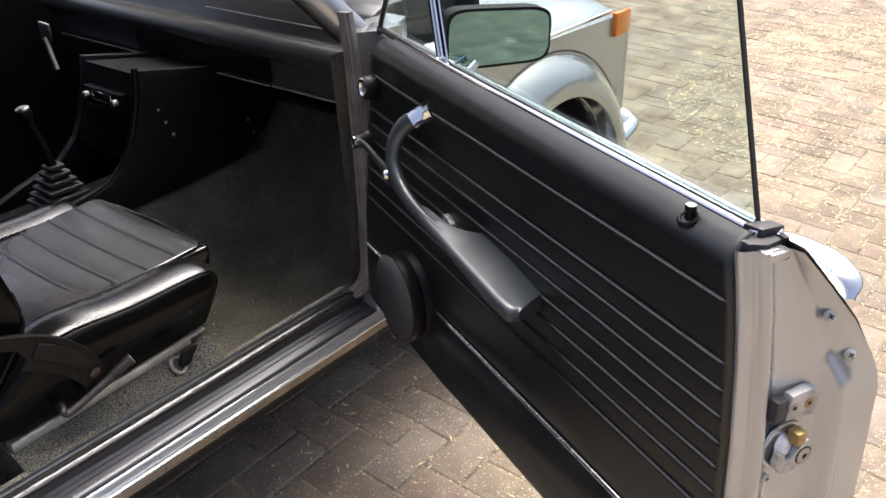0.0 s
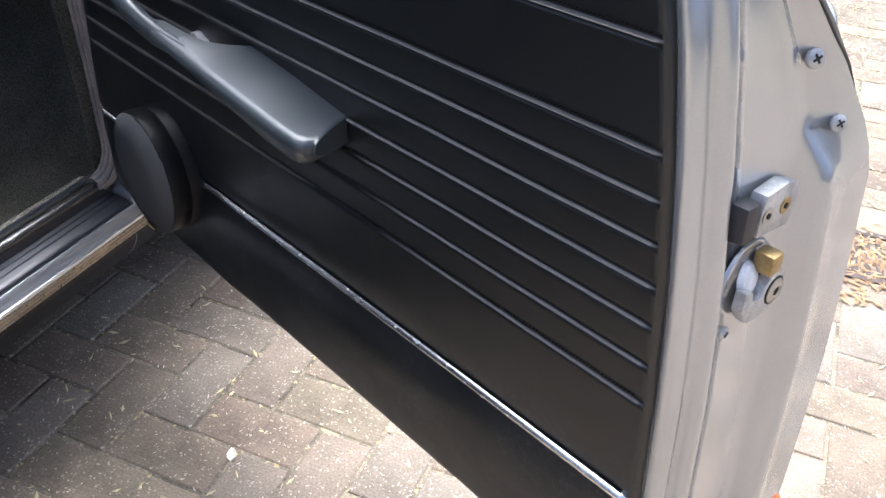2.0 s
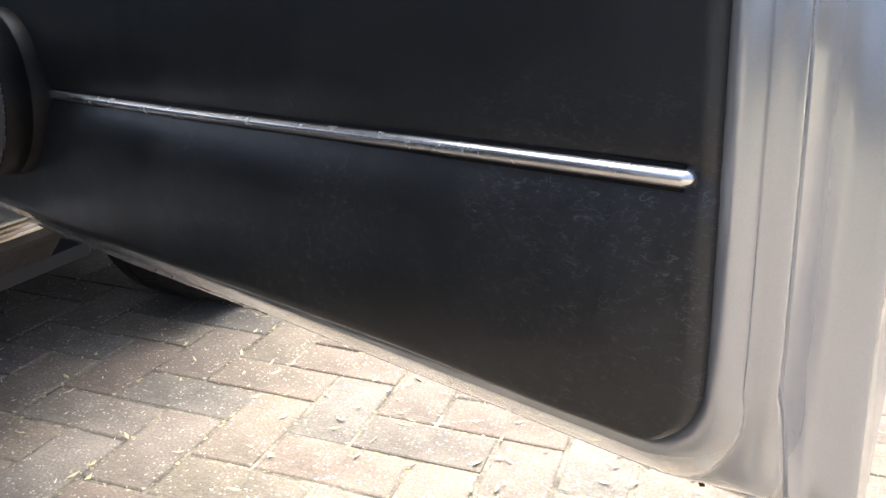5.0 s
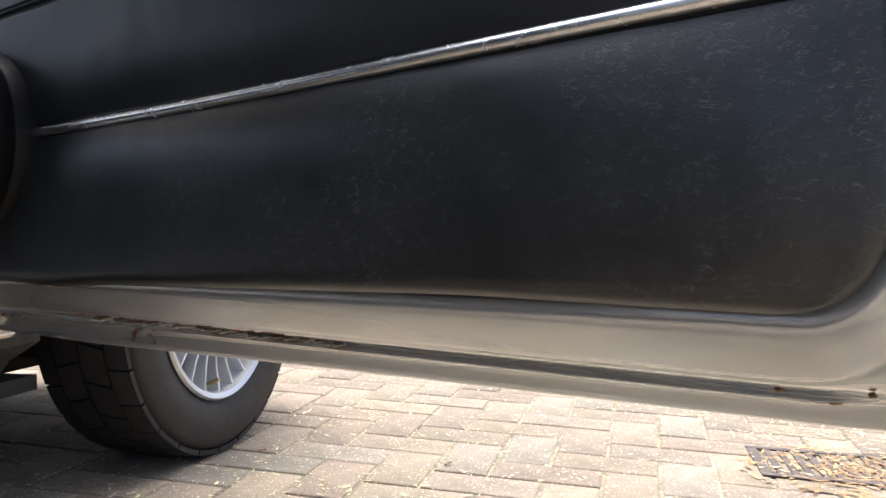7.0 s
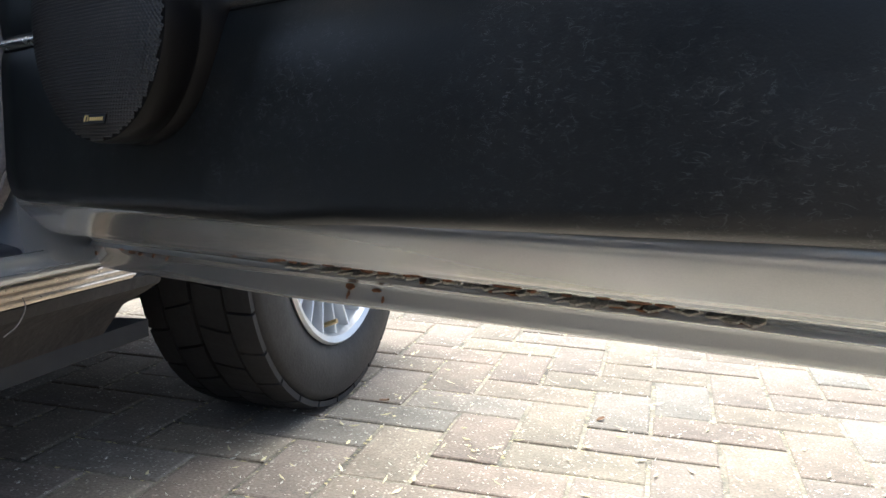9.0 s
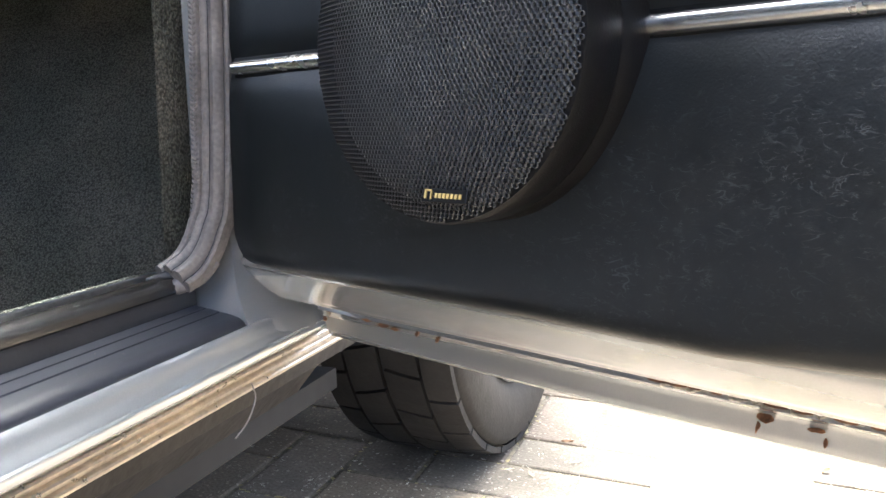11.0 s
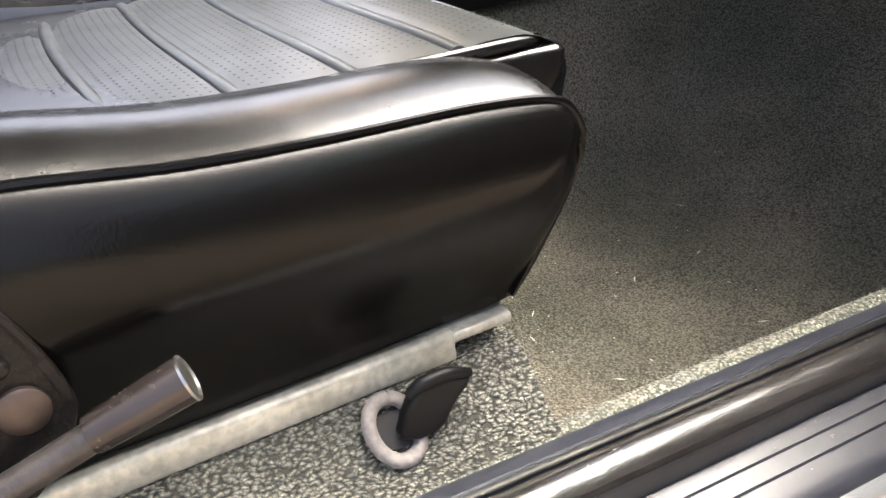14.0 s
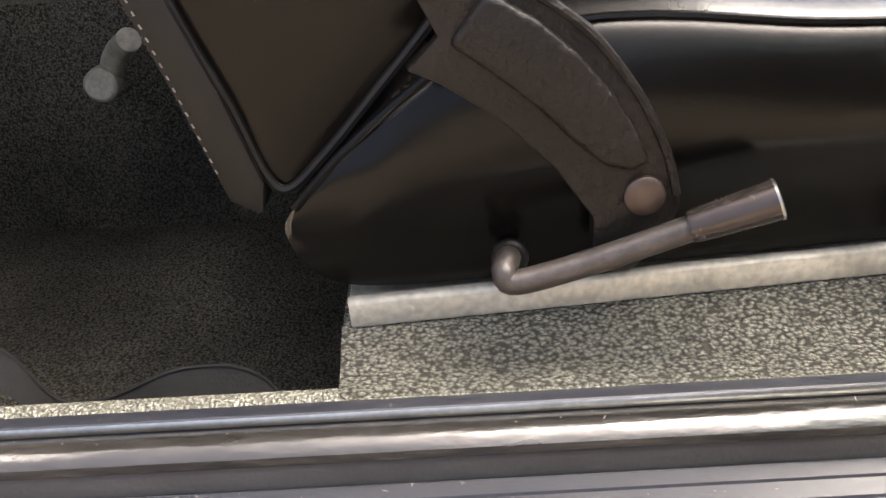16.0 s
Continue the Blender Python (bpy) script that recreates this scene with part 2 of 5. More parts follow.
GOLD = mat("gold_print", (0.75, 0.55, 0.2), 0.35, 0.6, 0.1, 100)
ORANGE = mat("orange_print", (0.85, 0.17, 0.01), 0.4, 0, 0.05, 60)
VIOLET = mat("violet_print", (0.05, 0.02, 0.3), 0.4, 0, 0.05, 60)
BLUE = mat("blue_print", (0.0, 0.3, 0.75), 0.4, 0, 0.05, 60)
ARM = mat("armrest_grey_black", (0.034, 0.042, 0.047), 0.34, 0, 0.1, 12, spec=0.9, coat=0.1, bump=0.00015, bump_scale=900)
THREAD = mat("pale_thread", (0.16, 0.15, 0.14), 0.8, 0, 0.2, 60)
SHELL = mat("back_cover", (0.006, 0.0058, 0.0058), 0.45, 0, 0.2, 14, bump=0.00015, bump_scale=700, spec=0.25)
WEB = mat("belt_webbing", (0.009, 0.009, 0.009), 0.75, 0, 0.1, 40, spec=0.25, bump=0.0004, bump_scale=500)


# ---- mesh helpers ----
def part(name, bm, material, parent=None, label="", smooth=True, fix=True):
    if fix:
        bmesh.ops.recalc_face_normals(bm, faces=bm.faces)
    me = bpy.data.meshes.new(name)
    bm.to_mesh(me)
    bm.free()
    me.materials.append(material)
    for f in me.polygons:
        f.use_smooth = smooth
    if smooth:
        me.set_sharp_from_angle(angle=radians(38))
    ob = new(name, me)
    if parent:
        while parent.parent and parent.parent.parent:
            parent = parent.parent
        ob.parent = parent
    if label:
        ob["label"] = label
    return ob


def thing(name, m, label, category, kind="", group=""):
    ob = new(name)
    ob.matrix_world = m
    return tagged(ob, label, category, group, kind)


def skin(bm, rings, closed=True, caps=True):
    """Faces between rings of equally many places."""
    vs = [[bm.verts.new(p) for p in r] for r in rings]
    n = len(vs[0])
    for a, b in zip(vs, vs[1:]):
        for i in range(n if closed else n - 1):
            j = (i + 1) % n
            bm.faces.new((a[i], a[j], b[j], b[i]))
    if caps and closed:
        bm.faces.new(list(reversed(vs[0])))
        bm.faces.new(vs[-1])
    return vs


def loft(rings, closed=True, caps=True):
    bm = bmesh.new()
    skin(bm, rings, closed, caps)
    return bm


def prism(outline, axis, a, b, bevel=0.0, segments=2):
    """An outline of pairs, pushed along an axis from a to b."""
    def put(p, v):
        return {0: (v, p[0], p[1]), 1: (p[0], v, p[1]), 2: (p[0], p[1], v)}[axis]
    bm = bmesh.new()
    skin(bm, [[put(p, a) for p in outline], [put(p, b) for p in outline]])
    if bevel:
        bmesh.ops.recalc_face_normals(bm, faces=bm.faces)
        bmesh.ops.bevel(bm, geom=bm.edges[:], offset=bevel, segments=segments, affect="EDGES", profile=0.6)
    return bm


def box(x0, x1, y0, y1, z0, z1, bevel=0.0, segments=2):
    return prism([(x0, y0), (x1, y0), (x1, y1), (x0, y1)], 2, z0, z1, bevel, segments)


def join(*bms):
    out = bmesh.new()
    for b in bms:
        me = bpy.data.meshes.new("tmp")
        b.to_mesh(me)
        b.free()
        out.from_mesh(me)
        bpy.data.meshes.remove(me)
    return out


def moved(bm, m):
    bmesh.ops.transform(bm, matrix=m, verts=bm.verts)
    return bm


def smooth_path(points, steps=8):
    """A Catmull-Rom line through the places."""
    pts = [Vector(p) for p in points]
    pts = [2 * pts[0] - pts[1]] + pts + [2 * pts[-1] - pts[-2]]
    out = []
    for i in range(1, len(pts) - 2):
        p0, p1, p2, p3 = pts[i - 1:i + 3]
        for k in range(steps):
            t = k / steps
            out.append(0.5 * ((2 * p1) + (p2 - p0) * t + (2 * p0 - 5 * p1 + 4 * p2 - p3) * t * t + (3 * p1 - p0 - 3 * p2 + p3) * t ** 3))
    return out + [pts[-2]]


def tube(points, radius, sides=12, flat=None, steps=8, up=(0, 0, 1), caps=True):
    """A tube along a smooth line. radius: one or one per place given; flat: the other half-width, likewise."""
    line = smooth_path(points, steps) if steps > 1 else [Vector(p) for p in points]
    n = len(points)

    def at(v, k):
        if not isinstance(v, (list, tuple)):
            return v
        f = k / (len(line) - 1) * (n - 1)
        i = min(int(f), n - 2)
        return v[i] + (v[i + 1] - v[i]) * (f - i)
    rings = []
    for k, p in enumerate(line):
        d = (line[min(k + 1, len(line) - 1)] - line[max(k - 1, 0)]).normalized()
        s = d.cross(Vector(up))
        s = s.normalized() if s.length > 1e-4 else Vector((1, 0, 0))
        u = s.cross(d).normalized()
        ra, rb = at(radius, k), at(flat if flat is not None else radius, k)
        rings.append([p + s * ra * math.cos(2 * math.pi * i / sides) + u * rb * math.sin(2 * math.pi * i / sides) for i in range(sides)])
    return loft(rings, True, caps)


def disc(radius, depth, sides=32, bevel=0.0, axis=(0, 1, 0), at=(0, 0, 0), rings=None, caps=True):
    """A turned body on an axis: rings of (radius, height); by default a bevelled disc."""
    prof = rings or ([(radius, 0), (radius, depth - bevel), (radius - bevel, depth)] if bevel else [(radius, 0), (radius, depth)])
    q = Vector((0, 0, 1)).rotation_difference(Vector(axis).normalized()).to_matrix().to_4x4()
    m = Matrix.Translation(at) @ q
    return loft([[m @ Vector((r * math.cos(2 * math.pi * i / sides), r * math.sin(2 * math.pi * i / sides), h)) for i in range(sides)] for r, h in prof], True, caps)


def lerp(table, v):
    """Between rows of (v, value)."""
    for (a, p), (b, q) in zip(table, table[1:]):
        if v <= b:
            return p + (q - p) * max(0.0, (v - a) / (b - a))
    return table[-1][1]


def phillips(at, axis, r, parent, name="screw"):
    """A cross-head screw: a domed head with a cross cut as dark bars."""
    s = part(name, disc(r, 0, 20, axis=axis, at=at, rings=[(r, -0.001), (r, 0.001), (r * 0.8, 0.0022), (r * 0.3, 0.0027)]), ZINC, parent)
    q = Vector((0, 0, 1)).rotation_difference(Vector(axis).normalized()).to_matrix().to_4x4()
    m = Matrix.Translation(at) @ q
    part("cross_slot", moved(join(box(-r * 0.5, r * 0.5, -r * 0.11, r * 0.11, 0.0022, 0.0031), box(-r * 0.11, r * 0.11, -r * 0.5, r * 0.5, 0.0022, 0.0032)), m), DARK, s, smooth=False)
    return s


# ================= the open door =================
car = thing("car", CAR, "silver two-door saloon with its passenger door wide open", "car")
door = new("door", bpy.data.meshes.new("door"))
door.parent = car
door.matrix_local = CAR.inverted() @ DOOR
door["label"] = "wide open silver door with black vinyl lining"
SEAMS = [(0.906, 0.0022), (0.837, 0.0022), (0.805, 0.0021), (0.773, 0.0021), (0.741, 0.0021), (0.709, 0.0021), (0.675, 0.0021), (0.640, 0.0022)]
REAR = [(0.385, 1.074), (0.45, 1.074), (0.54, 1.0715), (0.64, 1.068), (0.74, 1.061), (0.837, 1.049), (0.906, 1.037), (0.967, 1.022)]
FRONT = [(0.385, 0.036), (0.5, 0.036), (0.59, 0.042), (0.75, 0.075), (0.87, 0.098), (0.967, 0.115)]
BOTTOM, TOP = 0.385, 0.972


def panel_edge(z):
    """The lining's front and rear ends at a height, with rounded lower corners."""
    a, b = lerp(FRONT, z), lerp(REAR, z)
    d = z - BOTTOM
    if d < 0.045:
        b -= 0.045 - math.sqrt(max(0, 0.045 ** 2 - (0.045 - d) ** 2))
    if d < 0.028:
        a += 0.028 - math.sqrt(max(0, 0.028 ** 2 - (0.028 - d) ** 2))
    return a, b


def sag(x):
    """How much deeper the lining is drawn in along the chrome strip, most in the middle."""
    return 0.0050 * math.sin(math.pi * min(1.0, max(0.0, (x - 0.05) / 1.0)))


def panel_relief(x, z, a, b):
    """How far the lining stands towards the cabin: padding between welded seams."""
    y = 0.005
    for sz, h in SEAMS:
        d = z - sz
        if abs(d) < 0.012 and a + 0.012 < x < b - 0.005:
            y += h * 1.1 * math.exp(-(d / 0.00095) ** 2) - h * 0.45 * math.exp(-((d + 0.0026) / 0.0013) ** 2) - h * 0.3 * math.exp(-((d - 0.0028) / 0.0015) ** 2)
    sz = lerp([(0.0, 0.520), (0.355, 0.5245), (1.06, 0.537)], x)
    y -= 0.003 * math.exp(-((z - sz) / 0.009) ** 2) + sag(x) * math.exp(-((z - sz) / 0.024) ** 2)
    if z < 0.525:                   # the lower field is softly padded
        full = lerp([(0.05, 0.0032), (0.35, 0.0036), (0.50, 0.0048), (0.70, 0.0070), (1.0, 0.0080)], x)
        y += (full * (1 - (max(0.0, z - 0.462) / 0.063) ** 2) - (full - 0.0020) * (max(0.0, 0.450 - z) / 0.065) ** 2) * min(1.0, max(0.0, (x - a) / 0.07), max(0.0, (b - x) / 0.05))
    for p in (x - a, b - x):
        if p < 0.005:
            y -= 0.006 * (1 - p / 0.005) ** 2
    if z - BOTTOM < 0.007:
        y -= 0.007 * (1 - (z - BOTTOM) / 0.007) ** 2
    if z > 0.935:
        y -= 0.030 * ((z - 0.935) / 0.037) ** 2.4
    y += 0.0006 * noise.noise((x * 9, z * 9, 3)) + 0.0004 * noise.noise((x * 30, z * 30, 7))
    return -y


zs = set(round(BOTTOM + k * (TOP - BOTTOM) / 90, 4) for k in range(91)) | {BOTTOM + 0.001, BOTTOM + 0.003, TOP - 0.002, TOP - 0.005}
for sz, h in SEAMS:
    zs |= {round(sz + k * 0.00045, 5) for k in range(-12, 13)}
zs = sorted(zs)
bm = bmesh.new()
rows = []
COLS = 110
for z in zs:
    a, b = panel_edge(z)
    us = [k / COLS for k in range(COLS + 1)]
    xs = [a + (b - a) * (0.5 - 0.5 * math.cos(math.pi * u) if u < 0.02 or u > 0.98 else u) for u in us]
    xs = sorted(set(xs) | {a + 0.002, a + 0.005, b - 0.002, b - 0.005, b - 0.0095, b - 0.0115})[:COLS + 7]
    low = max(0.0, (0.5 - z) / 0.115)
    rows.append([bm.verts.new((x, panel_relief(x, z, a, b), z + low * (lerp([(0, 0.0), (0.3, -0.001), (0.40, -0.003), (0.47, 0.001), (0.60, 0.004), (0.85, 0.008), (1.05, 0.006)], x)))) for x in xs])
w = min(len(r) for r in rows)
for r, s in zip(rows, rows[1:]):
    for i in range(w - 1):
        bm.faces.new((r[i], r[i + 1], s[i + 1], s[i]))
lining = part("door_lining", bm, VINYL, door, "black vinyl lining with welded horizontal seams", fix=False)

# stitches above the three stitched seams
bm = bmesh.new()
for sz, h in (SEAMS[0], SEAMS[1], SEAMS[7]):
    x = 0.14
    a, b = panel_edge(sz)
    while x < b - 0.014:
        y0 = panel_relief(x, sz + 0.0045, a, b) - 0.0006
        moved_box = [(x, -0.0012), (x + 0.0026, -0.0004), (x + 0.0026, 0.0006), (x, -0.0002)]
        vs = [bm.verts.new((px, y0, sz + 0.0052 + pz)) for px, pz in moved_box] + [bm.verts.new((px + 0.0003, y0 - 0.0006, sz + 0.0052 + pz)) for px, pz in moved_box]
        for f in ((4, 5, 6, 7), (0, 1, 5, 4), (1, 2, 6, 5), (2, 3, 7, 6), (3, 0, 4, 7)):
            bm.faces.new([vs[i] for i in f])
        x += 0.0036
tagged(part("stitching", bm, PLASTIC, lining, smooth=False), kind="stuff")

# pressed border round the lining, along the bottom and up the rear end
LOW = [(-0.006, 0.009), (0.001, 0.007), (0.006, 0.011), (0.013, 0.0175), (0.020, 0.025), (0.0255, 0.0310), (0.0280, 0.0345), (0.0288, 0.0362), (0.0302, 0.0370), (0.0315, 0.0400), (0.034, 0.050), (0.037, 0.064), (0.040, 0.0745), (0.0412, 0.0770), (0.0425, 0.0778), (0.0445, 0.0765), (0.0462, 0.0762), (0.0470, 0.0785), (0.053, 0.0815), (0.062, 0.0850), (0.0675, 0.0870), (0.0700, 0.0895), (0.0705, 0.093), (0.069, 0.102), (0.062, 0.106)]
END = [(-0.0080, 0.0080), (0.0020, 0.0005), (0.0065, -0.0010), (0.0095, 0.0005), (0.0122, 0.0040), (0.0140, 0.0085), (0.0150, 0.0112), (0.0146, 0.0132), (0.0152, 0.0148), (0.0192, 0.0160), (0.0240, 0.0182), (0.0268, 0.0212), (0.0274, 0.0240), (0.0262, 0.0266), (0.0238, 0.0290), (0.0238, 0.0400), (0.0255, 0.0620), (0.0272, 0.0820), (0.0310, 0.0900), (0.0425, 0.0952), (0.0482, 0.0990), (0.0497, 0.1028), (0.0485, 0.1080), (0.0500, 0.1200), (0.0515, 0.1420)]
SKIN = [(0.30, 0.098), (0.36, 0.114), (0.50, 0.138), (0.64, 0.150), (0.76, 0.156), (0.80, 0.162), (0.83, 0.152), (0.88, 0.124), (0.93, 0.083), (0.965, 0.052), (0.99, 0.04)]
path = []      # place, outward, blend from bottom to end
for k in range(30):
    path.append(((0.030 + k / 29 * 0.994, BOTTOM), (0, -1), 0.0))
for k in range(1, 12):
    t = k / 12 * math.pi / 2
    path.append(((1.029 + 0.045 * math.sin(t), BOTTOM + 0.045 - 0.045 * math.cos(t)), (math.sin(t), -math.cos(t)), t / (math.pi / 2)))
for k in range(26):
    z = 0.43 + k / 25 * (0.962 - 0.43)
    path.append(((lerp(REAR, z), z), (1, 0), 1.0))
rings = []
for (x, z), (ox, oz), t in path:
    ring = []
    for (o0, y0), (o1, y1) in zip(LOW, END):
        if o0 > 0.0425 and o0 < 0.08:
            o0 -= (o0 - 0.0425) * lerp([(0.3, 0.0), (0.6, 0.20), (1.0, 0.40)], x)
        o, y = o0 + (o1 - o0) * t, y0 + (y1 - y0) * t
        o_was, sq = o, 1.0
        if 0 < t < 1:
            sq = 1 + (1 / max(abs(ox), abs(oz)) - 1) * min(1.0, max(0.0, (o - 0.022) / 0.016))
        px, pz = (x + ox * o, z + oz * o) if sq == 1.0 else (1.029 + ox * (0.045 + o) * sq, BOTTOM + 0.045 + oz * (0.045 + o) * sq)
        if y1 > 0.045:
            full = lerp(SKIN, pz)
            y += ((0.045 + (y1 - 0.045) * (full - 0.045) / 0.097) - y1) * t
            if pz > 0.812 and 0.085 < y1 < 0.122:       # above the hook the raised flange gives way to a flat
                o += (lerp([(0.085, 0.0285), (0.113, 0.0335), (0.122, 0.046)], y1) - o) * t * min(1, (pz - 0.812) / 0.022)
            if pz > 0.80 and y1 > 0.09:
                o -= 0.012 * t * min(1, (pz - 0.80) / 0.1) * (y1 - 0.09) / 0.052
        ring.append((px + (ox * (o - o_was) if sq == 1.0 else 0), y, pz))
    rings.append(ring)
bm = loft(rings, False)
bmesh.ops.recalc_face_normals(bm, faces=bm.faces)
bm.to_mesh(door.data)
bm.free()
door.data.materials.append(SILVER)
for f in door.data.polygons:
    f.use_smooth = True
door.data.set_sharp_from_angle(angle=radians(65))

# outer skin
rings = []
for k in range(24):
    x = -0.004 + k / 23
    ring = []
    for j in range(22):
        low = 0.314 + lerp([(0.3, 0.0), (0.6, 0.0060), (1.0, 0.0118)], x)
        z = low + j / 21 * (0.968 - low)
        xe = x if k < 23 else lerp(REAR, z) + 0.048
        xe = x * (lerp(REAR, z) + 0.048) / 1.0 if x > 0 else x
        ring.append((min(xe, lerp(REAR, z) + 0.047), lerp(SKIN, z) + 0.002, z))
    rings.append(ring)
part("outer_skin", loft(rings, False), SILVER, door)

# glass, belt trims
part("inner_belt_trim", prism([(0.030, 0.952), (0.038, 0.952), (0.040, 0.968), (0.036, 0.974), (0.031, 0.970)], 0, 0.14, 1.022, 0.001, 1), CHROME, door, "bright inner belt trim")
part("belt_rubber", prism([(0.0405, 0.955), (0.0475, 0.955), (0.0475, 0.964), (0.0405, 0.966)], 0, 0.30, 1.02), RUBBER, door)
part("outer_belt_trim", prism([(0.0545, 0.952), (0.066, 0.950), (0.066, 0.962), (0.059, 0.972), (0.0545, 0.968)], 0, 0.14, 1.030, 0.001, 1), CHROME, door)
glass = part("window_pane", prism([(0.315, 0.93), (1.017, 0.93), (0.893, 1.30), (0.20, 1.30)], 1, 0.049, 0.053), CLEAR, door, "clear raised side window", smooth=False)
glass.visible_shadow = False
part("pane_edge", prism([(1.0055, 0.963), (1.0085, 0.963), (0.8965, 1.30), (0.8935, 1.30)], 1, 0.0485, 0.0535), DARK, door, "dark rear edge of the glass", smooth=False)
q = part("quarter_window_pane", prism([(0.045, 0.972), (0.29, 0.972), (0.20, 1.22)], 1, 0.050, 0.053), CLEAR, door, smooth=False)
q.visible_shadow = False
part("quarter_window_post", join(tube([(0.317, 0.050, 0.955), (0.227, 0.05, 1.23)], 0.0045, 8, 0.009, 1), tube([(0.300, 0.046, 0.955), (0.210, 0.046, 1.23)], 0.006, 8, 0.004, 1)), CHROME, door, "chrome quarter window post")
part("quarter_window_frame", join(tube([(0.028, 0.05, 0.955), (0.205, 0.05, 1.25)], 0.006, 8, 0.006, 1), tube([(0.03, 0.050, 0.965), (0.31, 0.050, 0.965)], 0.007, 8, 0.006, 1)), RUBBER, door)
part("end_cap", join(prism([(1.000, 0.012), (1.030, 0.014), (1.040, 0.030), (1.036, 0.066), (1.004, 0.060)], 2, 0.950, 0.966, 0.004), prism([(1.004, 0.030), (1.026, 0.034), (1.028, 0.064), (1.01, 0.06)], 2, 0.965, 0.975, 0.003)), RUBBER, door, "black rubber end cap of the belt seal")

part("door_top", box(1.022, 1.052, 0.022, 0.052, 0.950, 0.9605, 0.003), SILVER, door)

# lock knob
k = part("lock_knob", disc(0, 0, 20, axis=(0, 0, 1), at=(0.950, 0.010, 0.950), rings=[(0.0055, 0), (0.0055, 0.020), (0.0065, 0.021), (0.0065, 0.026), (0.0045, 0.028)]), PLASTIC, door)
part("collar", disc(0, 0, 24, axis=(0, -0.45, 1), at=(0.950, 0.0085, 0.9615), rings=[(0.0125, -0.003), (0.0122, 0.0015), (0.0105, 0.0032), (0.0085, 0.0030), (0.0075, 0.001)]), PLASTIC, k)
part("knob_tip", disc(0, 0, 20, axis=(0, 0, 1), at=(0.950, 0.010, 0.9765), rings=[(0.0062, 0), (0.0060, 0.0012), (0.0040, 0.0024), (0.0010, 0.0028)]), CHROME, k, "bright tip")

# chrome strip, interrupted by the loudspeaker
strip_line = [(0.048, 0.5205), (0.20, 0.522), (0.355, 0.5235), (0.6, 0.5260), (0.85, 0.5318), (1.056, 0.5360)]
prof = [(-0.0050 * math.cos(math.pi * k / 10), -0.0062 * math.sin(math.pi * k / 10)) for k in range(11)]
line = smooth_path([(x, 0, z) for x, z in strip_line], 6)
rings = [[(p.x, -0.0022 + y + sag(p.x), p.z + dz) for dz, y in prof] for p in line]
rings.insert(0, [(0.0470, -0.0022 + y * 0.4, 0.5205 + dz * 0.8) for dz, y in prof])
for dx in (0.002, 0.0038, 0.0050, 0.0054):
    e = math.sqrt(max(0.003, 1 - (dx / 0.0055) ** 2))
    rings.append([(1.056 + dx, -0.0022 + y * e, 0.5365 + dz * e) for dz, y in prof])
part("chrome_strip", loft(rings), STRIP, door, "thin chrome strip along the lining")
part("strip_gasket", loft([[(p.x, -0.0030 + y + sag(p.x), p.z + dz) for dz, y in ((-0.0066, 0.0), (-0.0066, -0.0012), (-0.0052, -0.0016), (0.0052, -0.0016), (0.0066, -0.0012), (0.0066, 0.0))] for p in line]), PLASTIC, door)

# armrest with grab handle
arm_path = [(0.352, -0.014, 0.900), (0.322, -0.034, 0.876), (0.308, -0.048, 0.842), (0.318, -0.055, 0.806), (0.360, -0.057, 0.774), (0.425, -0.056, 0.758), (0.50, -0.052, 0.753)]
arm = part("armrest", tube(arm_path, [0.013, 0.015, 0.016, 0.0165, 0.016, 0.0145, 0.011], 16, [0.009, 0.011, 0.012, 0.012, 0.0115, 0.010, 0.006], 8, up=(0, 1, 0.2)), ARM, door, "curved black moulded armrest and grab handle")
rings = []
for k in range(56):
    u = k / 55
    x = 0.395 + u * 0.333
    inner = 0.004 if u > 0.45 else lerp([(0, -0.048), (0.20, -0.043), (0.30, -0.039), (0.355, -0.032), (0.40, -0.020), (0.43, -0.008), (0.45, 0.004)], u)
    outer = lerp([(0, -0.060), (0.12, -0.066), (0.25, -0.067), (0.5, -0.070), (0.85, -0.071), (0.95, -0.069), (0.985, -0.064), (1.0, -0.056)], u)
    top = lerp([(0, 0.766), (0.1, 0.7695), (0.25, 0.764), (0.5, 0.757), (1.0, 0.742)], u)
    low = top - lerp([(0, 0.004), (0.15, 0.018), (0.4, 0.026), (0.8, 0.033), (0.95, 0.033), (1, 0.024)], u)
    inner_top = top + lerp([(0, 0.0), (0.2, 0.003), (0.40, 0.006), (0.7, 0.006), (1, 0.003)], u)
    ring = [(x, inner, inner_top), (x, (inner + outer) * 0.5, (top + inner_top) * 0.5 + 0.0006), (x, outer + 0.0110, top + 0.0006), (x, outer + 0.0060, top - 0.0002), (x, outer + 0.0022, top - 0.0024), (x, outer + 0.0004, top - 0.0062), (x, outer, top - 0.0120),
            (x, outer + 0.004, low + 0.008), (x, outer + 0.016, low), (x, inner, low - 0.004)]
    back = 0.034 * min(1.0, max(0.0, (u - 0.55) / 0.45))          # the end runs back towards the lining
    rings.append([(px - back * (1 - min(1.0, abs(py) / 0.068)), py, pz) for px, py, pz in ring])
end = [Vector(p) for p in rings[-1]]
mid = sum(end, Vector()) / len(end)
for dx, share in ((0.0022, 0.965), (0.0040, 0.90), (0.0050, 0.80)):                    # rounded over at the end
    rings.append([(p.x + dx, p.y, mid.z + (p.z - mid.z) * share) for p in end])
part("armrest_pad", loft(rings), ARM, arm)
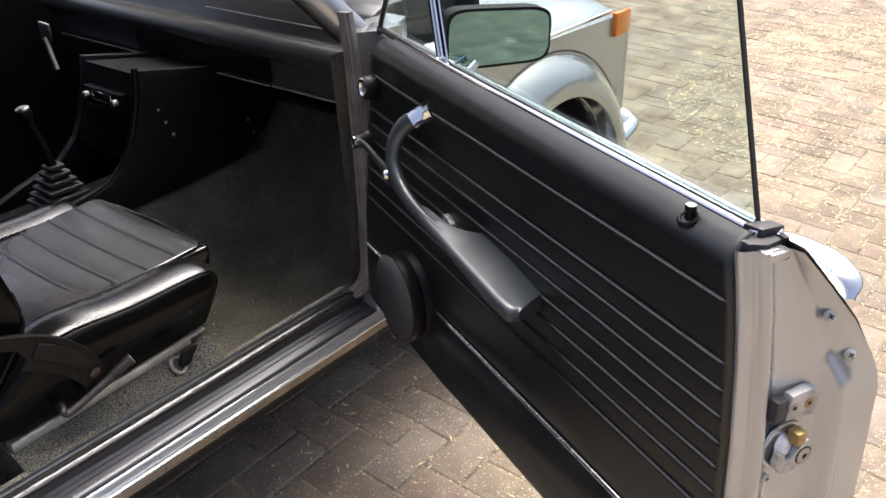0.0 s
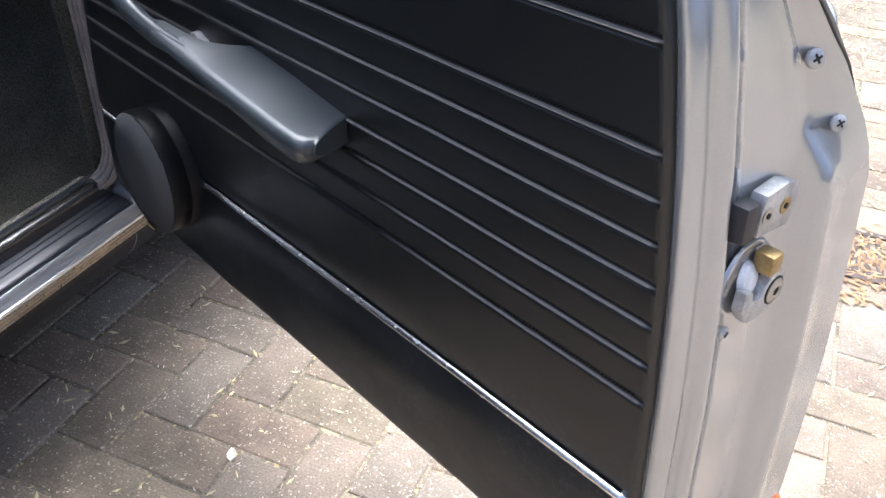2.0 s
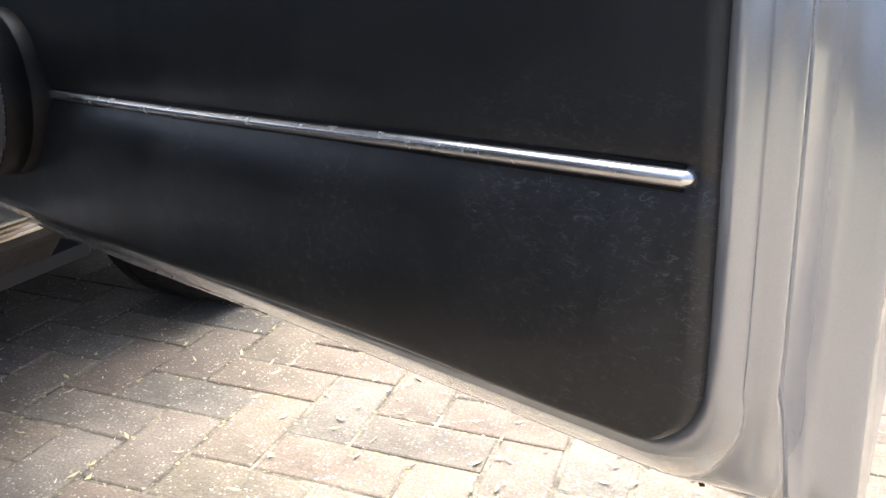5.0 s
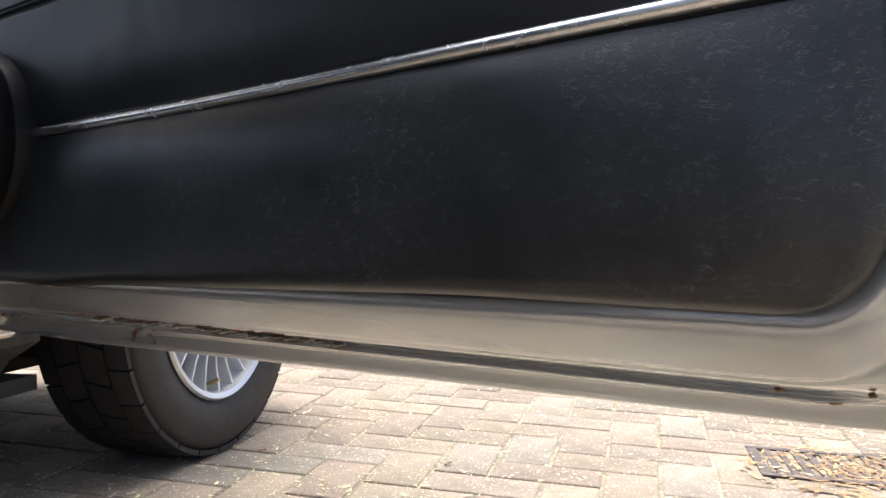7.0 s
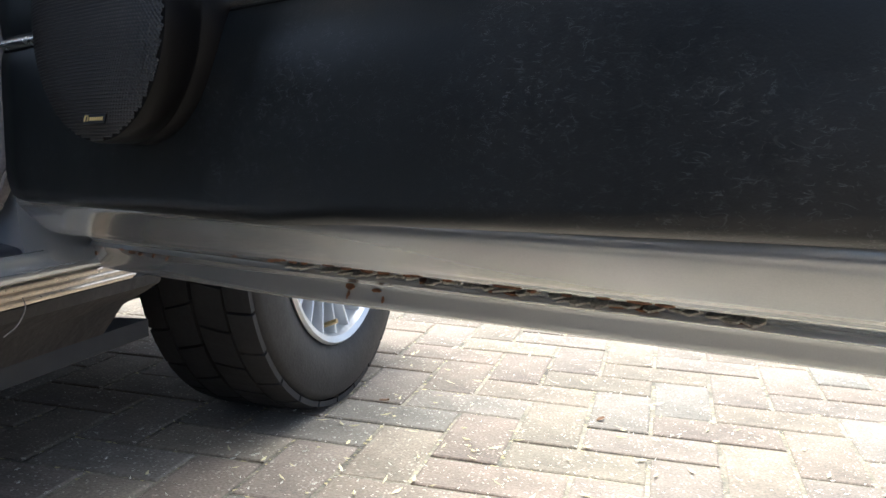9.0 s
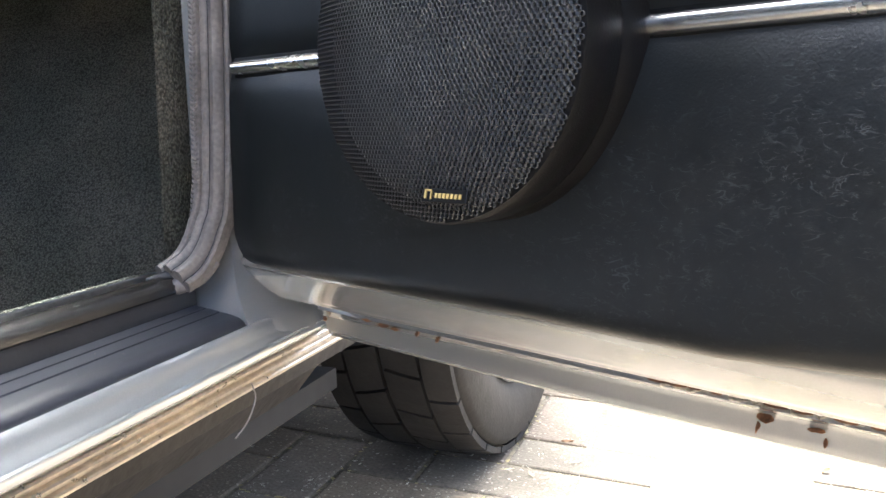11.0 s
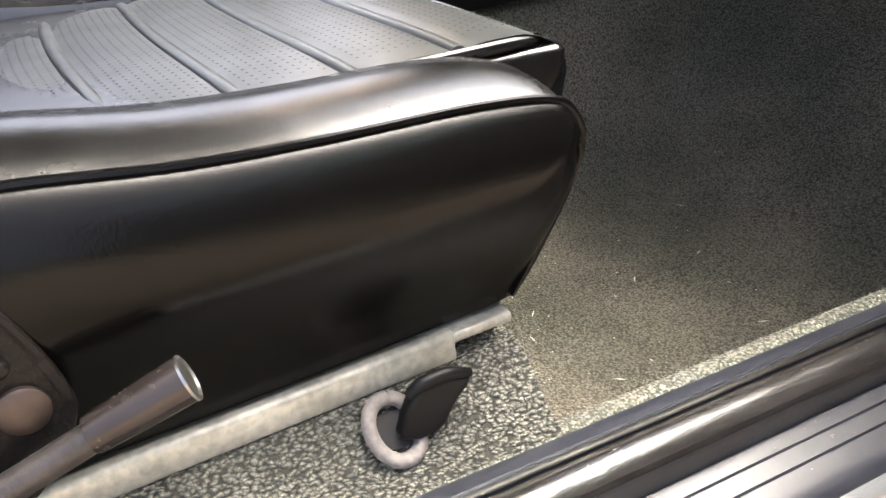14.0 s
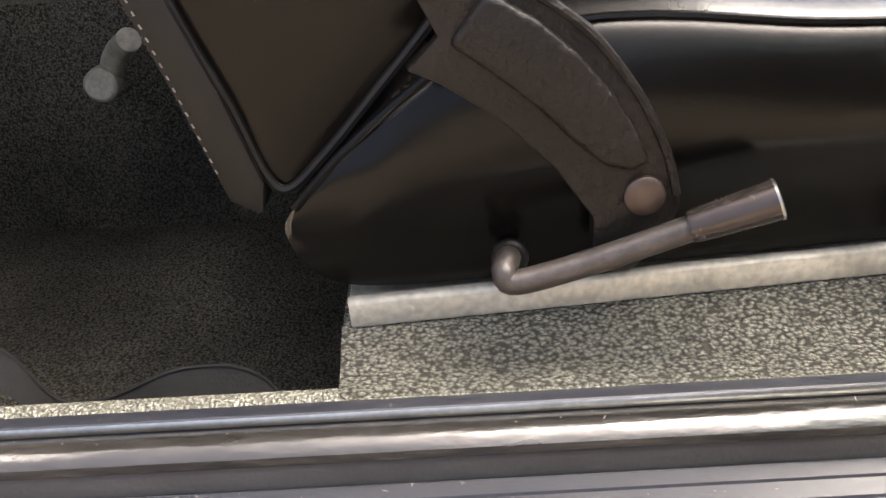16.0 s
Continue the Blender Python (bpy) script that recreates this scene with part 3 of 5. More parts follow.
part("handle_cap", tube([(0.362, -0.004, 0.910), (0.350, -0.014, 0.901), (0.342, -0.030, 0.889)], [0.0145, 0.016, 0.0155], 8, [0.011, 0.013, 0.012], 4, up=(0, 1, 0.2)), CHROME, arm, "bright cap at the top of the handle")
part("opener_tab", prism([(0.415, 0.735), (0.448, 0.728), (0.447, 0.742), (0.428, 0.750), (0.418, 0.748)], 1, -0.014, -0.002, 0.002), ZINC, arm)
part("opener_bezel", tube([(0.425, -0.010, 0.712), (0.455, -0.012, 0.694), (0.490, -0.010, 0.684)], [0.001, 0.0016, 0.001], 8, [0.004, 0.006, 0.003], 4), CHROME, arm)

# window winder and quarter window knob
esc = part("quarter_window_knob", disc(0, 0, 28, axis=(0, -1, 0), at=(0.132, -0.004, 0.886), rings=[(0.021, 0), (0.022, 0.010), (0.022, 0.024), (0.019, 0.028), (0.013, 0.026), (0.012, 0.012)]), PLASTIC, door)
part("ring", disc(0, 0, 28, axis=(0, -1, 0), at=(0.132, -0.030, 0.886), rings=[(0.0195, 0), (0.020, 0.002), (0.017, 0.004), (0.0135, 0.003), (0.0135, 0)]), CHROME, esc)
win = part("window_winder", tube([(0.088, -0.032, 0.768), (0.140, -0.037, 0.780), (0.205, -0.039, 0.775), (0.258, -0.037, 0.763)], [0.010, 0.0085, 0.0095, 0.011], 10, [0.004, 0.0035, 0.004, 0.004], 6, up=(0, 1, 0)), STEEL, door, "bright metal window winder on a black boss")
part("boss", disc(0, 0, 24, axis=(0, -1, 0), at=(0.086, -0.004, 0.768), rings=[(0.020, 0), (0.019, 0.012), (0.014, 0.020), (0.013, 0.034), (0.010, 0.035)]), PLASTIC, win)
part("cap_ring", disc(0, 0, 24, axis=(0, -1, 0), at=(0.086, -0.0375, 0.768), rings=[(0.0135, 0), (0.0135, 0.002), (0.0105, 0.003), (0.0105, 0)]), CHROME, win)
part("knob", disc(0, 0, 20, axis=(0, -1, 0), at=(0.256, -0.036, 0.764), rings=[(0.008, 0), (0.010, 0.004), (0.010, 0.010), (0.007, 0.014)]), CHROME, win)

# loudspeaker pod
SPK = (0.276, 0.0, 0.520)
spk = part("loudspeaker", disc(0, 0, 72, axis=(0, -1, 0), at=SPK, rings=[(0.087, 0.000), (0.0868, 0.018), (0.0858, 0.0195), (0.0856, 0.0215), (0.0864, 0.023), (0.0862, 0.042), (0.0850, 0.0455), (0.0815, 0.0465), (0.0805, 0.036)], caps=False), PLASTIC)
spk.matrix_world = DOOR
tagged(spk, "round black loudspeaker with perforated grille on the door lining", "loudspeaker")
# perforated grille: hexagonal cells each with a hole
bm = bmesh.new()
R, PITCH = 0.0852, 0.0026


def bulge(x, z):
    r = math.hypot(x, z) / R
    return -(0.0460 + 0.0115 * (1 - min(1, r) ** 4)) + SPK[1]


n = int(R / PITCH) + 2
for j in range(-n - 4, n + 5):
    for i in range(-n, n + 1):
        cx, cz = (i + 0.5 * (j & 1)) * PITCH, j * PITCH * 0.866
        if math.hypot(cx, cz) > R - 0.0016:
            continue
        outer, inner, back = [], [], []
        for k in range(6):
            t = math.pi / 6 + k * math.pi / 3
            ox, oz = cx + math.cos(t) * PITCH * 0.5774, cz + math.sin(t) * PITCH * 0.5774
            ix, iz = cx + math.cos(t) * PITCH * 0.45, cz + math.sin(t) * PITCH * 0.45
            outer.append(bm.verts.new((SPK[0] + ox, bulge(ox, oz), SPK[2] + oz)))
            inner.append(bm.verts.new((SPK[0] + ix, bulge(cx, cz) - 0.0003, SPK[2] + iz)))
            back.append(bm.verts.new((SPK[0] + ix, bulge(cx, cz) + 0.0010, SPK[2] + iz)))
        for k in range(6):
            l = (k + 1) % 6
            bm.faces.new((outer[k], outer[l], inner[l], inner[k]))
            bm.faces.new((inner[k], inner[l], back[l], back[k]))
part("grille", bm, GRILLE, spk, "perforated black metal grille", smooth=False, fix=False)
part("cone", disc(0, 0, 48, axis=(0, -1, 0), at=SPK, rings=[(0.0800, 0.036), (0.0775, 0.042), (0.073, 0.046), (0.0685, 0.042), (0.066, 0.036), (0.030, 0.016), (0.027, 0.017), (0.0235, 0.025), (0.016, 0.032), (0.008, 0.036), (0.002, 0.037)], caps=False), CONE, spk)
badge = part("badge", moved(prism([(-0.0165, -0.0045), (0.0165, -0.0045), (0.0165, 0.0045), (-0.0165, 0.0045)], 1, -0.0016, 0, 0.0004, 1), Matrix.Translation((0.2935, -0.0560, 0.4490)) @ pose(0, 0, 0, -14, 0, 0) @ Matrix.Diagonal((0.84, 1.0, 0.74, 1.0))), PLASTIC, spk, "small black badge with a gold mark")
gm = Matrix.Translation((0.2935, -0.0560, 0.4490)) @ pose(0, 0, 0, -14, 0, 0) @ Matrix.Diagonal((0.84, 1.0, 0.74, 1.0))
bars = [box(-0.014, -0.0125, -0.0022, -0.0015, -0.0025, 0.0032), box(-0.0125, -0.009, -0.0022, -0.0015, 0.0022, 0.0032), box(-0.0095, -0.0085, -0.0022, -0.0015, -0.0025, 0.0022)]
bars += [box(-0.006 + k * 0.0029, -0.0042 + k * 0.0029, -0.0022, -0.0015, -0.0018, 0.0012) for k in range(7)]
part("badge_mark", moved(join(*bars), gm), GOLD, badge, smooth=False)

# fittings on the door's rear end
latch = part("lock_wedge", moved(join(prism([(-0.0155, -0.016), (0.024, -0.020), (0.028, -0.004), (0.026, 0.012), (0.012, 0.017), (-0.0130, 0.015), (-0.0158, 0.004)], 0, 0.0, 0.012, 0.002)), Matrix.Translation((1.080, 0.060, 0.795))), ZINC, door, "zinc lock wedge with two countersunk screws")
part("wedge_pad", box(1.078, 1.0915, 0.0275, 0.0435, 0.779, 0.807, 0.003), RUBBER, latch)
for yy, mt in ((0.052, STEEL), (0.073, BRASS)):
    sc = part("screw", disc(0, 0, 20, axis=(1, 0, 0), at=(1.0915, yy, 0.794), rings=[(0.0062, 0), (0.0062, 0.0012), (0.0045, 0.0016), (0.002, 0.0008)]), mt, latch)
    part("socket", disc(0, 0, 6, axis=(1, 0, 0), at=(1.0925, yy, 0.794), rings=[(0.0024, 0), (0.0024, 0.0008)]), DARK, sc, smooth=False)
catch = part("lock_catch", moved(prism([(-0.022, 0.006), (-0.012, 0.003), (-0.010, -0.006), (-0.001, -0.008), (0.003, 0.001), (0.012, 0.007), (0.020, 0.012), (0.027, 0.004), (0.027, -0.008), (0.016, -0.022), (0.0, -0.026), (-0.014, -0.023), (-0.023, -0.010)], 0, 0, 0.009, 0.002), Matrix.Translation((1.0905, 0.057, 0.737))), ZINC, door, "zinc rotary lock with a brass tongue")
part("brass_tongue", box(1.088, 1.103, 0.0545, 0.0685, 0.7485, 0.7645, 0.0025), BRASS, catch)
part("cup", disc(0, 0, 32, axis=(1, 0, 0), at=(1.0850, 0.053, 0.742), rings=[(0.0300, 0), (0.0290, 0.0024), (0.0265, 0.0028), (0.0225, 0.0010)]), SILVER, catch)
part("grease", moved(disc(0, 0, 14, axis=(1, 0.1, 0.2), rings=[(0.013, 0), (0.011, 0.004), (0.006, 0.006), (0.001, 0.0065)]), Matrix.Translation((1.0885, 0.050, 0.7435))), GREASE, catch, "smear of white grease in the lock")
part("eccentric", disc(0, 0, 24, axis=(1, 0, 0), at=(1.0985, 0.073, 0.729), rings=[(0.0098, 0), (0.0098, 0.002), (0.008, 0.003), (0.0035, 0.003), (0.0035, 0.001)]), STEEL, catch)
# dark disc painted in for the shaded gap round the eccentric
part("eccentric_gap", disc(0, 0, 24, axis=(1, 0, 0), at=(1.0990, 0.073, 0.729), rings=[(0.0112, 0), (0.0112, 0.001)]), DARK, catch)
phillips((1.0895, 0.034, 0.705), (1, 0, 0), 0.005, door)
phillips((1.0765, 0.096, 0.885), (1, -0.5, 0.3), 0.0066, door, "hinge_screw")
phillips((1.091, 0.122, 0.838), (1, -0.5, 0.3), 0.006, door, "clip_screw")
phillips((1.1170, 0.1145, 0.4815), (1, -0.2, 0), 0.0045, door, "plug")
part("outer_handle", tube([(0.90, 0.150, 0.885), (0.95, 0.172, 0.884), (1.00, 0.178, 0.881), (1.030, 0.174, 0.874), (1.044, 0.164, 0.862)], [0.012, 0.021, 0.024, 0.022, 0.012], 14, [0.013, 0.021, 0.024, 0.023, 0.014], 6, up=(0, 0, 1)), CHROME, door, "bright outer pull handle")
part("handle_gasket", tube([(0.90, 0.142, 0.872), (0.96, 0.158, 0.868), (1.01, 0.165, 0.864), (1.040, 0.162, 0.852)], 0.010, 10, 0.012, 6), RUBBER, door)
for k, mt in enumerate((ORANGE, VIOLET, BLUE)):
    z = 0.4913 - k * 0.0126
    part("stripe_sticker", prism([(1.1205, 0.1150), (1.1236, 0.1150), (1.1266, 0.1365), (1.1235, 0.1365)], 2, z - 0.0126, z), mt, door, ("orange", "violet", "blue")[k] + " sticker stripe", smooth=False)

# rust patches along the lower flange
random.seed(4)


def blot(x, y, z, rx, rz, parent, m=RUST, tilt=-25, drop=0.0):
    """A ragged thin patch lying on the flange."""
    n = 9
    outline = [(math.cos(2 * math.pi * i / n) * rx * random.uniform(0.6, 1.2), math.sin(2 * math.pi * i / n) * rz * random.uniform(0.5, 1.2) - (drop if i > n // 2 else 0)) for i in range(n)]
    return part("rust_patch", moved(prism(outline, 1, -0.0006, 0.0006), Matrix.Translation((x, y, z)) @ pose(0, 0, 0, tilt, 0, 0)), m, parent)


# mirror seen through the glass
MM = Matrix.Translation((0.215, 0.208, 0.975)) @ pose(0, 0, 0, 0, 1.5, 84)


def mirror_outline(w_, h, shift):
    """A rectangle with rounded ends, slightly deeper towards one side."""
    pts = []
    for k in range(40):
        t = 2 * math.pi * k / 40
        u = math.copysign(abs(math.cos(t)) ** 0.32, math.cos(t))
        v = math.copysign(abs(math.sin(t)) ** 0.42, math.sin(t))
        pts.append((u * w_, v * h * (1 - 0.05 * u) + shift))
    return pts


mir = part("door_mirror", moved(prism(mirror_outline(0.104, 0.053, -0.005), 1, -0.004, 0.030), MM), PLASTIC, door, "door mirror reflecting the paving")
part("mirror_glass", moved(prism(mirror_outline(0.099, 0.048, -0.005), 1, -0.0055, -0.0045), MM), MIRROR, mir, smooth=False)
part("mirror_stem", join(tube([(0.24, 0.110, 0.905), (0.24, 0.125, 0.918), (0.235, 0.150, 0.935)], 0.008, 10), disc(0.02, 0.012, 20, 0.003, (0, 1, 0.6), (0.24, 0.102, 0.90))), CHROME, mir)

# rust along the lower flange: (x, height on the flange, half sizes)
def on_flange(x, z):
    return lerp([(0.315, 0.088), (0.332, 0.0815), (0.3388, 0.0768), (0.3425, 0.0778), (0.345, 0.0745), (0.348, 0.064), (0.351, 0.050), (0.3548, 0.037), (0.357, 0.0345)], z) - 0.0006


for x, z, rx, rz in ((0.020, 0.331, 0.005, 0.004), (0.075, 0.3385, 0.010, 0.002), (0.092, 0.337, 0.012, 0.0032), (0.104, 0.336, 0.008, 0.003), (0.128, 0.337, 0.004, 0.005), (0.146, 0.335, 0.003, 0.006),
                     (0.260, 0.347, 0.005, 0.002), (0.300, 0.346, 0.006, 0.002), (0.377, 0.333, 0.009, 0.005), (0.372, 0.327, 0.002, 0.008), (0.402, 0.332, 0.008, 0.003), (0.406, 0.326, 0.0018, 0.006), (0.995, 0.346, 0.006, 0.003), (1.02, 0.342, 0.010, 0.004), (1.045, 0.352, 0.004, 0.003)):
    blot(x + 0.012, on_flange(x, z), z, rx * 0.5, rz * 0.55, door, tilt=-60 if z > 0.343 else -20)
FLAKE = mat("bare_primer", (0.40, 0.37, 0.31), 0.85, 0, 0.5, 120, 0.5, 500, bump=0.0008, bump_scale=300)
for k in range(34):
    x = 0.336 + k * 0.0105 + random.uniform(-0.003, 0.003)
    blot(x, on_flange(x, 0.346) - 0.0006, 0.3465 + random.uniform(-0.0015, 0.0015), 0.007, 0.008, door, FLAKE, -78)
for k in range(26):
    x = 0.342 + k * 0.0135 + random.uniform(-0.005, 0.005)
    z = random.choice((0.3535, 0.3515, 0.343))
    blot(x, on_flange(x, z) - 0.001, z, random.uniform(0.003, 0.008), random.uniform(0.0008, 0.0018), door, RUST, -70)

# ================= the car's body =================

# sill, from the carpet's edge outwards
Y0, Y1 = -1.13, 0.03
part("inner_strip", prism([(-0.0605, 0.352), (-0.0605, 0.3665), (-0.057, 0.3695), (-0.047, 0.3705), (-0.0445, 0.3685), (-0.0425, 0.3685), (-0.0415, 0.352)], 1, Y0, Y1 - 0.01), SCUFF, car, "black strip holding the carpet edge")
part("strip_lip", prism([(-0.0442, 0.3675), (-0.0440, 0.3715), (-0.0428, 0.3722), (-0.0420, 0.3712), (-0.0418, 0.3675)], 1, Y0, Y1 - 0.012), STEEL, car, "thin bright lip")
part("door_seal", prism([(-0.0412, 0.352), (-0.0412, 0.3645), (-0.0375, 0.3695), (-0.030, 0.3718), (-0.0225, 0.3700), (-0.0180, 0.3655), (-0.0178, 0.3605), (-0.022, 0.356)], 1, Y0, Y1 - 0.012), SEALBEAD, car, "worn rubber door seal bead")
part("seal_base", prism([(-0.040, 0.330), (-0.040, 0.3515), (-0.0225, 0.3555), (-0.0195, 0.3590), (-0.0180, 0.3555), (-0.0172, 0.330)], 1, Y0, Y1 - 0.012), RUBBER, car)
scuff_profile = [(-0.0168, 0.325), (-0.0166, 0.3460), (-0.0150, 0.3470), (-0.0060, 0.3455), (-0.0052, 0.3440), (-0.0045, 0.3440), (-0.0040, 0.3452),
                 (0.0060, 0.3434), (0.0068, 0.3418), (0.0076, 0.3418), (0.0081, 0.3430), (0.0180, 0.3410), (0.0240, 0.3390), (0.0275, 0.3362), (0.0285, 0.3335), (0.0275, 0.3300), (0.020, 0.322)]
part("scuff_plate", prism(scuff_profile, 1, Y0, 0.012), SCUFF, car, "ribbed black rubber scuff plate on the sill")
sill_profile = [(-0.06, 0.318), (0.0265, 0.3305), (0.0290, 0.3340), (0.0325, 0.3350), (0.0360, 0.3332), (0.0378, 0.3295), (0.0392, 0.3262), (0.0415, 0.3236), (0.0445, 0.3215), (0.0455, 0.3195), (0.0462, 0.3195),
                (0.0472, 0.3205), (0.0492, 0.3195), (0.0502, 0.3165), (0.0495, 0.3135), (0.0470, 0.3112), (0.044, 0.3105), (-0.06, 0.29)]
part("sill_panel", prism(sill_profile, 1, Y0, 0.10), SILVER, car, "silver painted sill")
trim_profile = [(0.03, 0.3100)]
for k in range(3):
    z = 0.3098 - k * 0.0072
    x = 0.0462 - k * 0.0012
    trim_profile += [(x - 0.0035, z), (x - 0.0008, z - 0.0008), (x, z - 0.0022), (x - 0.0010, z - 0.0040), (x - 0.0042, z - 0.0050), (x - 0.0045, z - 0.0066)]
trim = part("rocker_trim", prism(trim_profile + [(0.036, 0.2875), (0.03, 0.287)], 1, Y0, 0.16), TRIM, car, "ribbed bright trim under the sill")
part("under_sill", prism([(-0.056, 0.284), (0.036, 0.2868), (0.032, 0.274), (0.012, 0.262), (-0.02, 0.245), (-0.056, 0.20)], 1, Y0, 0.22), GRIME, car, "grubby dark underside of the sill")
part("grass_stalk", tube([(0.046, -0.012, 0.298), (0.05, -0.014, 0.288), (0.05, -0.025, 0.275), (0.05, -0.042, 0.268)], 0.0006, 6, None, 6), SEAL, car, "thin dry grass stalk caught under the sill")
# near-black sheets close the underside, so the ground below stays dark
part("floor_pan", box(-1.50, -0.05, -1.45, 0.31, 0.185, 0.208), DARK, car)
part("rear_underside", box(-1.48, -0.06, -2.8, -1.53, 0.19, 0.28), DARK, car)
for y in (0.68, -1.83):
    part("far_wheel", disc(0.29, 0.17, 32, 0.02, (1, 0, 0), (-1.53, y, 0.285)), TYRE, car)

# pale dust on the sill
random.seed(9)
bm = bmesh.new()
for _ in range(150):
    y = random.uniform(-0.95, 0.0)
    x, z = random.choice(((random.uniform(-0.014, -0.007), 0.3472), (random.uniform(-0.002, 0.005), 0.3449), (random.uniform(0.009, 0.018), 0.3430), (random.uniform(-0.034, -0.026), 0.3722), (random.uniform(-0.056, -0.048), 0.3709)))
    a, l, w_ = random.uniform(0, 6.28), random.choice((0.0005, 0.0007, 0.0010, 0.0022)), 0.0004
    bm.faces.new([bm.verts.new((x + math.cos(a) * u - math.sin(a) * v, y + math.sin(a) * u + math.cos(a) * v, z + 0.0003)) for u, v in ((-l, 0), (0, -w_), (l, 0), (0, w_))])
tagged(part("dust_specks", bm, SEAL, car, smooth=False, fix=False), kind="stuff")

# hinge pillar and its seal
part("hinge_pillar", join(
    prism([(-0.055, 0.10), (-0.030, 0.040), (0.004, 0.040), (0.012, 0.060), (0.030, 0.14), (0.0, 0.20), (-0.055, 0.20)], 2, 0.32, 0.95),
    loft([[(-0.026, 0.022 + c, z), (0.004 + d, 0.022 + c, z), (0.030 + d * 0.6, 0.075, z), (0.040, 0.14, z), (-0.026, 0.14, z)] for z, d, c in ((0.318, 0.034, -0.012), (0.328, 0.029, -0.009), (0.337, 0.022, -0.005), (0.348, 0.014, 0.001), (0.360, 0.007, 0.007), (0.375, 0.002, 0.012), (0.40, -0.002, 0.016), (0.95, -0.003, 0.016))])), SILVER, car, "silver hinge pillar")
edge = [(-0.028, -0.030, 0.372), (-0.024, -0.004, 0.375), (-0.017, 0.014, 0.386), (-0.011, 0.024, 0.407), (-0.006, 0.029, 0.44), (0.001, 0.030, 0.58), (0.003, 0.030, 0.75), (-0.002, 0.030, 0.90), (-0.014, 0.032, 0.99)]


def swept(points, profile, steps=6):
    """A strip of constant section: across, towards the cabin door opening; along a smooth line."""
    line = smooth_path(points, steps)
    rings = []
    for k, p in enumerate(line):
        d = (line[min(k + 1, len(line) - 1)] - line[max(k - 1, 0)]).normalized()
        s = Vector((0, 1, 0.01)).cross(d).normalized()
        u = s.cross(d).normalized()
        rings.append([p + s * a + u * b_ for a, b_ in profile])
    return loft(rings, True, True)


SEAL_SECTION = [(-0.0055, -0.006), (-0.0058, 0.003), (-0.0042, 0.0052), (-0.0015, 0.0056), (0.0008, 0.0044), (0.0016, 0.0028), (0.0026, 0.0046), (0.0050, 0.0078), (0.0085, 0.0088), (0.0118, 0.0074), (0.0134, 0.0046), (0.0142, 0.0022), (0.0152, 0.0042), (0.0172, 0.0054), (0.0192, 0.0044), (0.0203, 0.0010), (0.0205, -0.006)]
seal_line = [(x, y, z) for x, y, z in edge[1:]]
part("pillar_seal", swept(seal_line, SEAL_SECTION), SEAL, car, "grey rubber seal on the hinge pillar")
# dark strips laid in the seal's grooves, their shade put in as colour
part("seal_groove", swept(seal_line, [(0.0008, 0.001), (0.0010, 0.0036), (0.0022, 0.0036), (0.0024, 0.001)]), RUBBER, car)
part("seal_groove", swept(seal_line, [(0.0136, 0.001), (0.0137, 0.0030), (0.0147, 0.0030), (0.0148, 0.001)]), RUBBER, car)
part("seal_groove", swept(seal_line, [(-0.0068, -0.004), (-0.0068, 0.0020), (-0.0052, 0.0020), (-0.0052, -0.004)]), RUBBER, car)
braid = part("braided_edge", tube([(x - 0.010, y + 0.001, z) for x, y, z in edge[1:]], 0.0042, 10, 0.0060, 8, up=(0, 1, 0.01)), SEAL, car, "braided fabric edge of the seal")
bm = bmesh.new()
for k in range(150):
    z = 0.41 + k * 0.0037
    x = lerp([(0.40, -0.022), (0.44, -0.016), (0.58, -0.009), (0.75, -0.007), (0.90, -0.012), (0.99, -0.024)], z)
    for s in (-1, 1):
        c = Vector((x + s * 0.0018, 0.0245, z))
        vs = [bm.verts.new(c + Vector((dx * 0.0018, dy, dz * 0.0015 + s * dx * 0.001))) for dx, dy, dz in ((-1, 0, -1), (1, 0, -1), (1, 0, 1), (-1, 0, 1), (0, -0.0012, 0))]
        for i in range(4):
            bm.faces.new((vs[i], vs[(i + 1) % 4], vs[4]))
tagged(part("braid", bm, SEAL, braid, smooth=False), kind="stuff")
part("seal_end", tube([(-0.030, -0.012, 0.3625), (-0.020, 0.000, 0.364), (-0.008, 0.012, 0.369), (0.002, 0.020, 0.380)], [0.005, 0.0065, 0.0055, 0.003], 10, None, 5), SEAL, car, "pale curled end of the rubber seal")
part("seal_joint", tube([(-0.038, -0.013, 0.3695), (-0.029, -0.002, 0.3715), (-0.016, 0.007, 0.3725), (-0.006, 0.014, 0.378)], [0.002, 0.0042, 0.0036, 0.002], 10, None, 5), RUBBER, car, "crumpled joint of the rubber seals")
part("door_hinge", join(tube([(0.02, 0.06, 0.41), (0.02, 0.06, 0.47)], 0.010, 12, None, 1), box(0.0, 0.045, 0.045, 0.085, 0.42, 0.46, 0.003)), SILVER, car)

# front wing, bonnet, scuttle
side = [(0.10, 0.40), (0.10, 0.80), (0.12, 0.815), (1.03, 0.79), (1.085, 0.775), (1.095, 0.70), (1.085, 0.50), (1.06, 0.36)]
side += [(0.662 + 0.325 * math.cos(t), 0.33 + 0.325 * math.sin(t)) for t in [math.pi * k / 24 for k in range(0, 25)]]
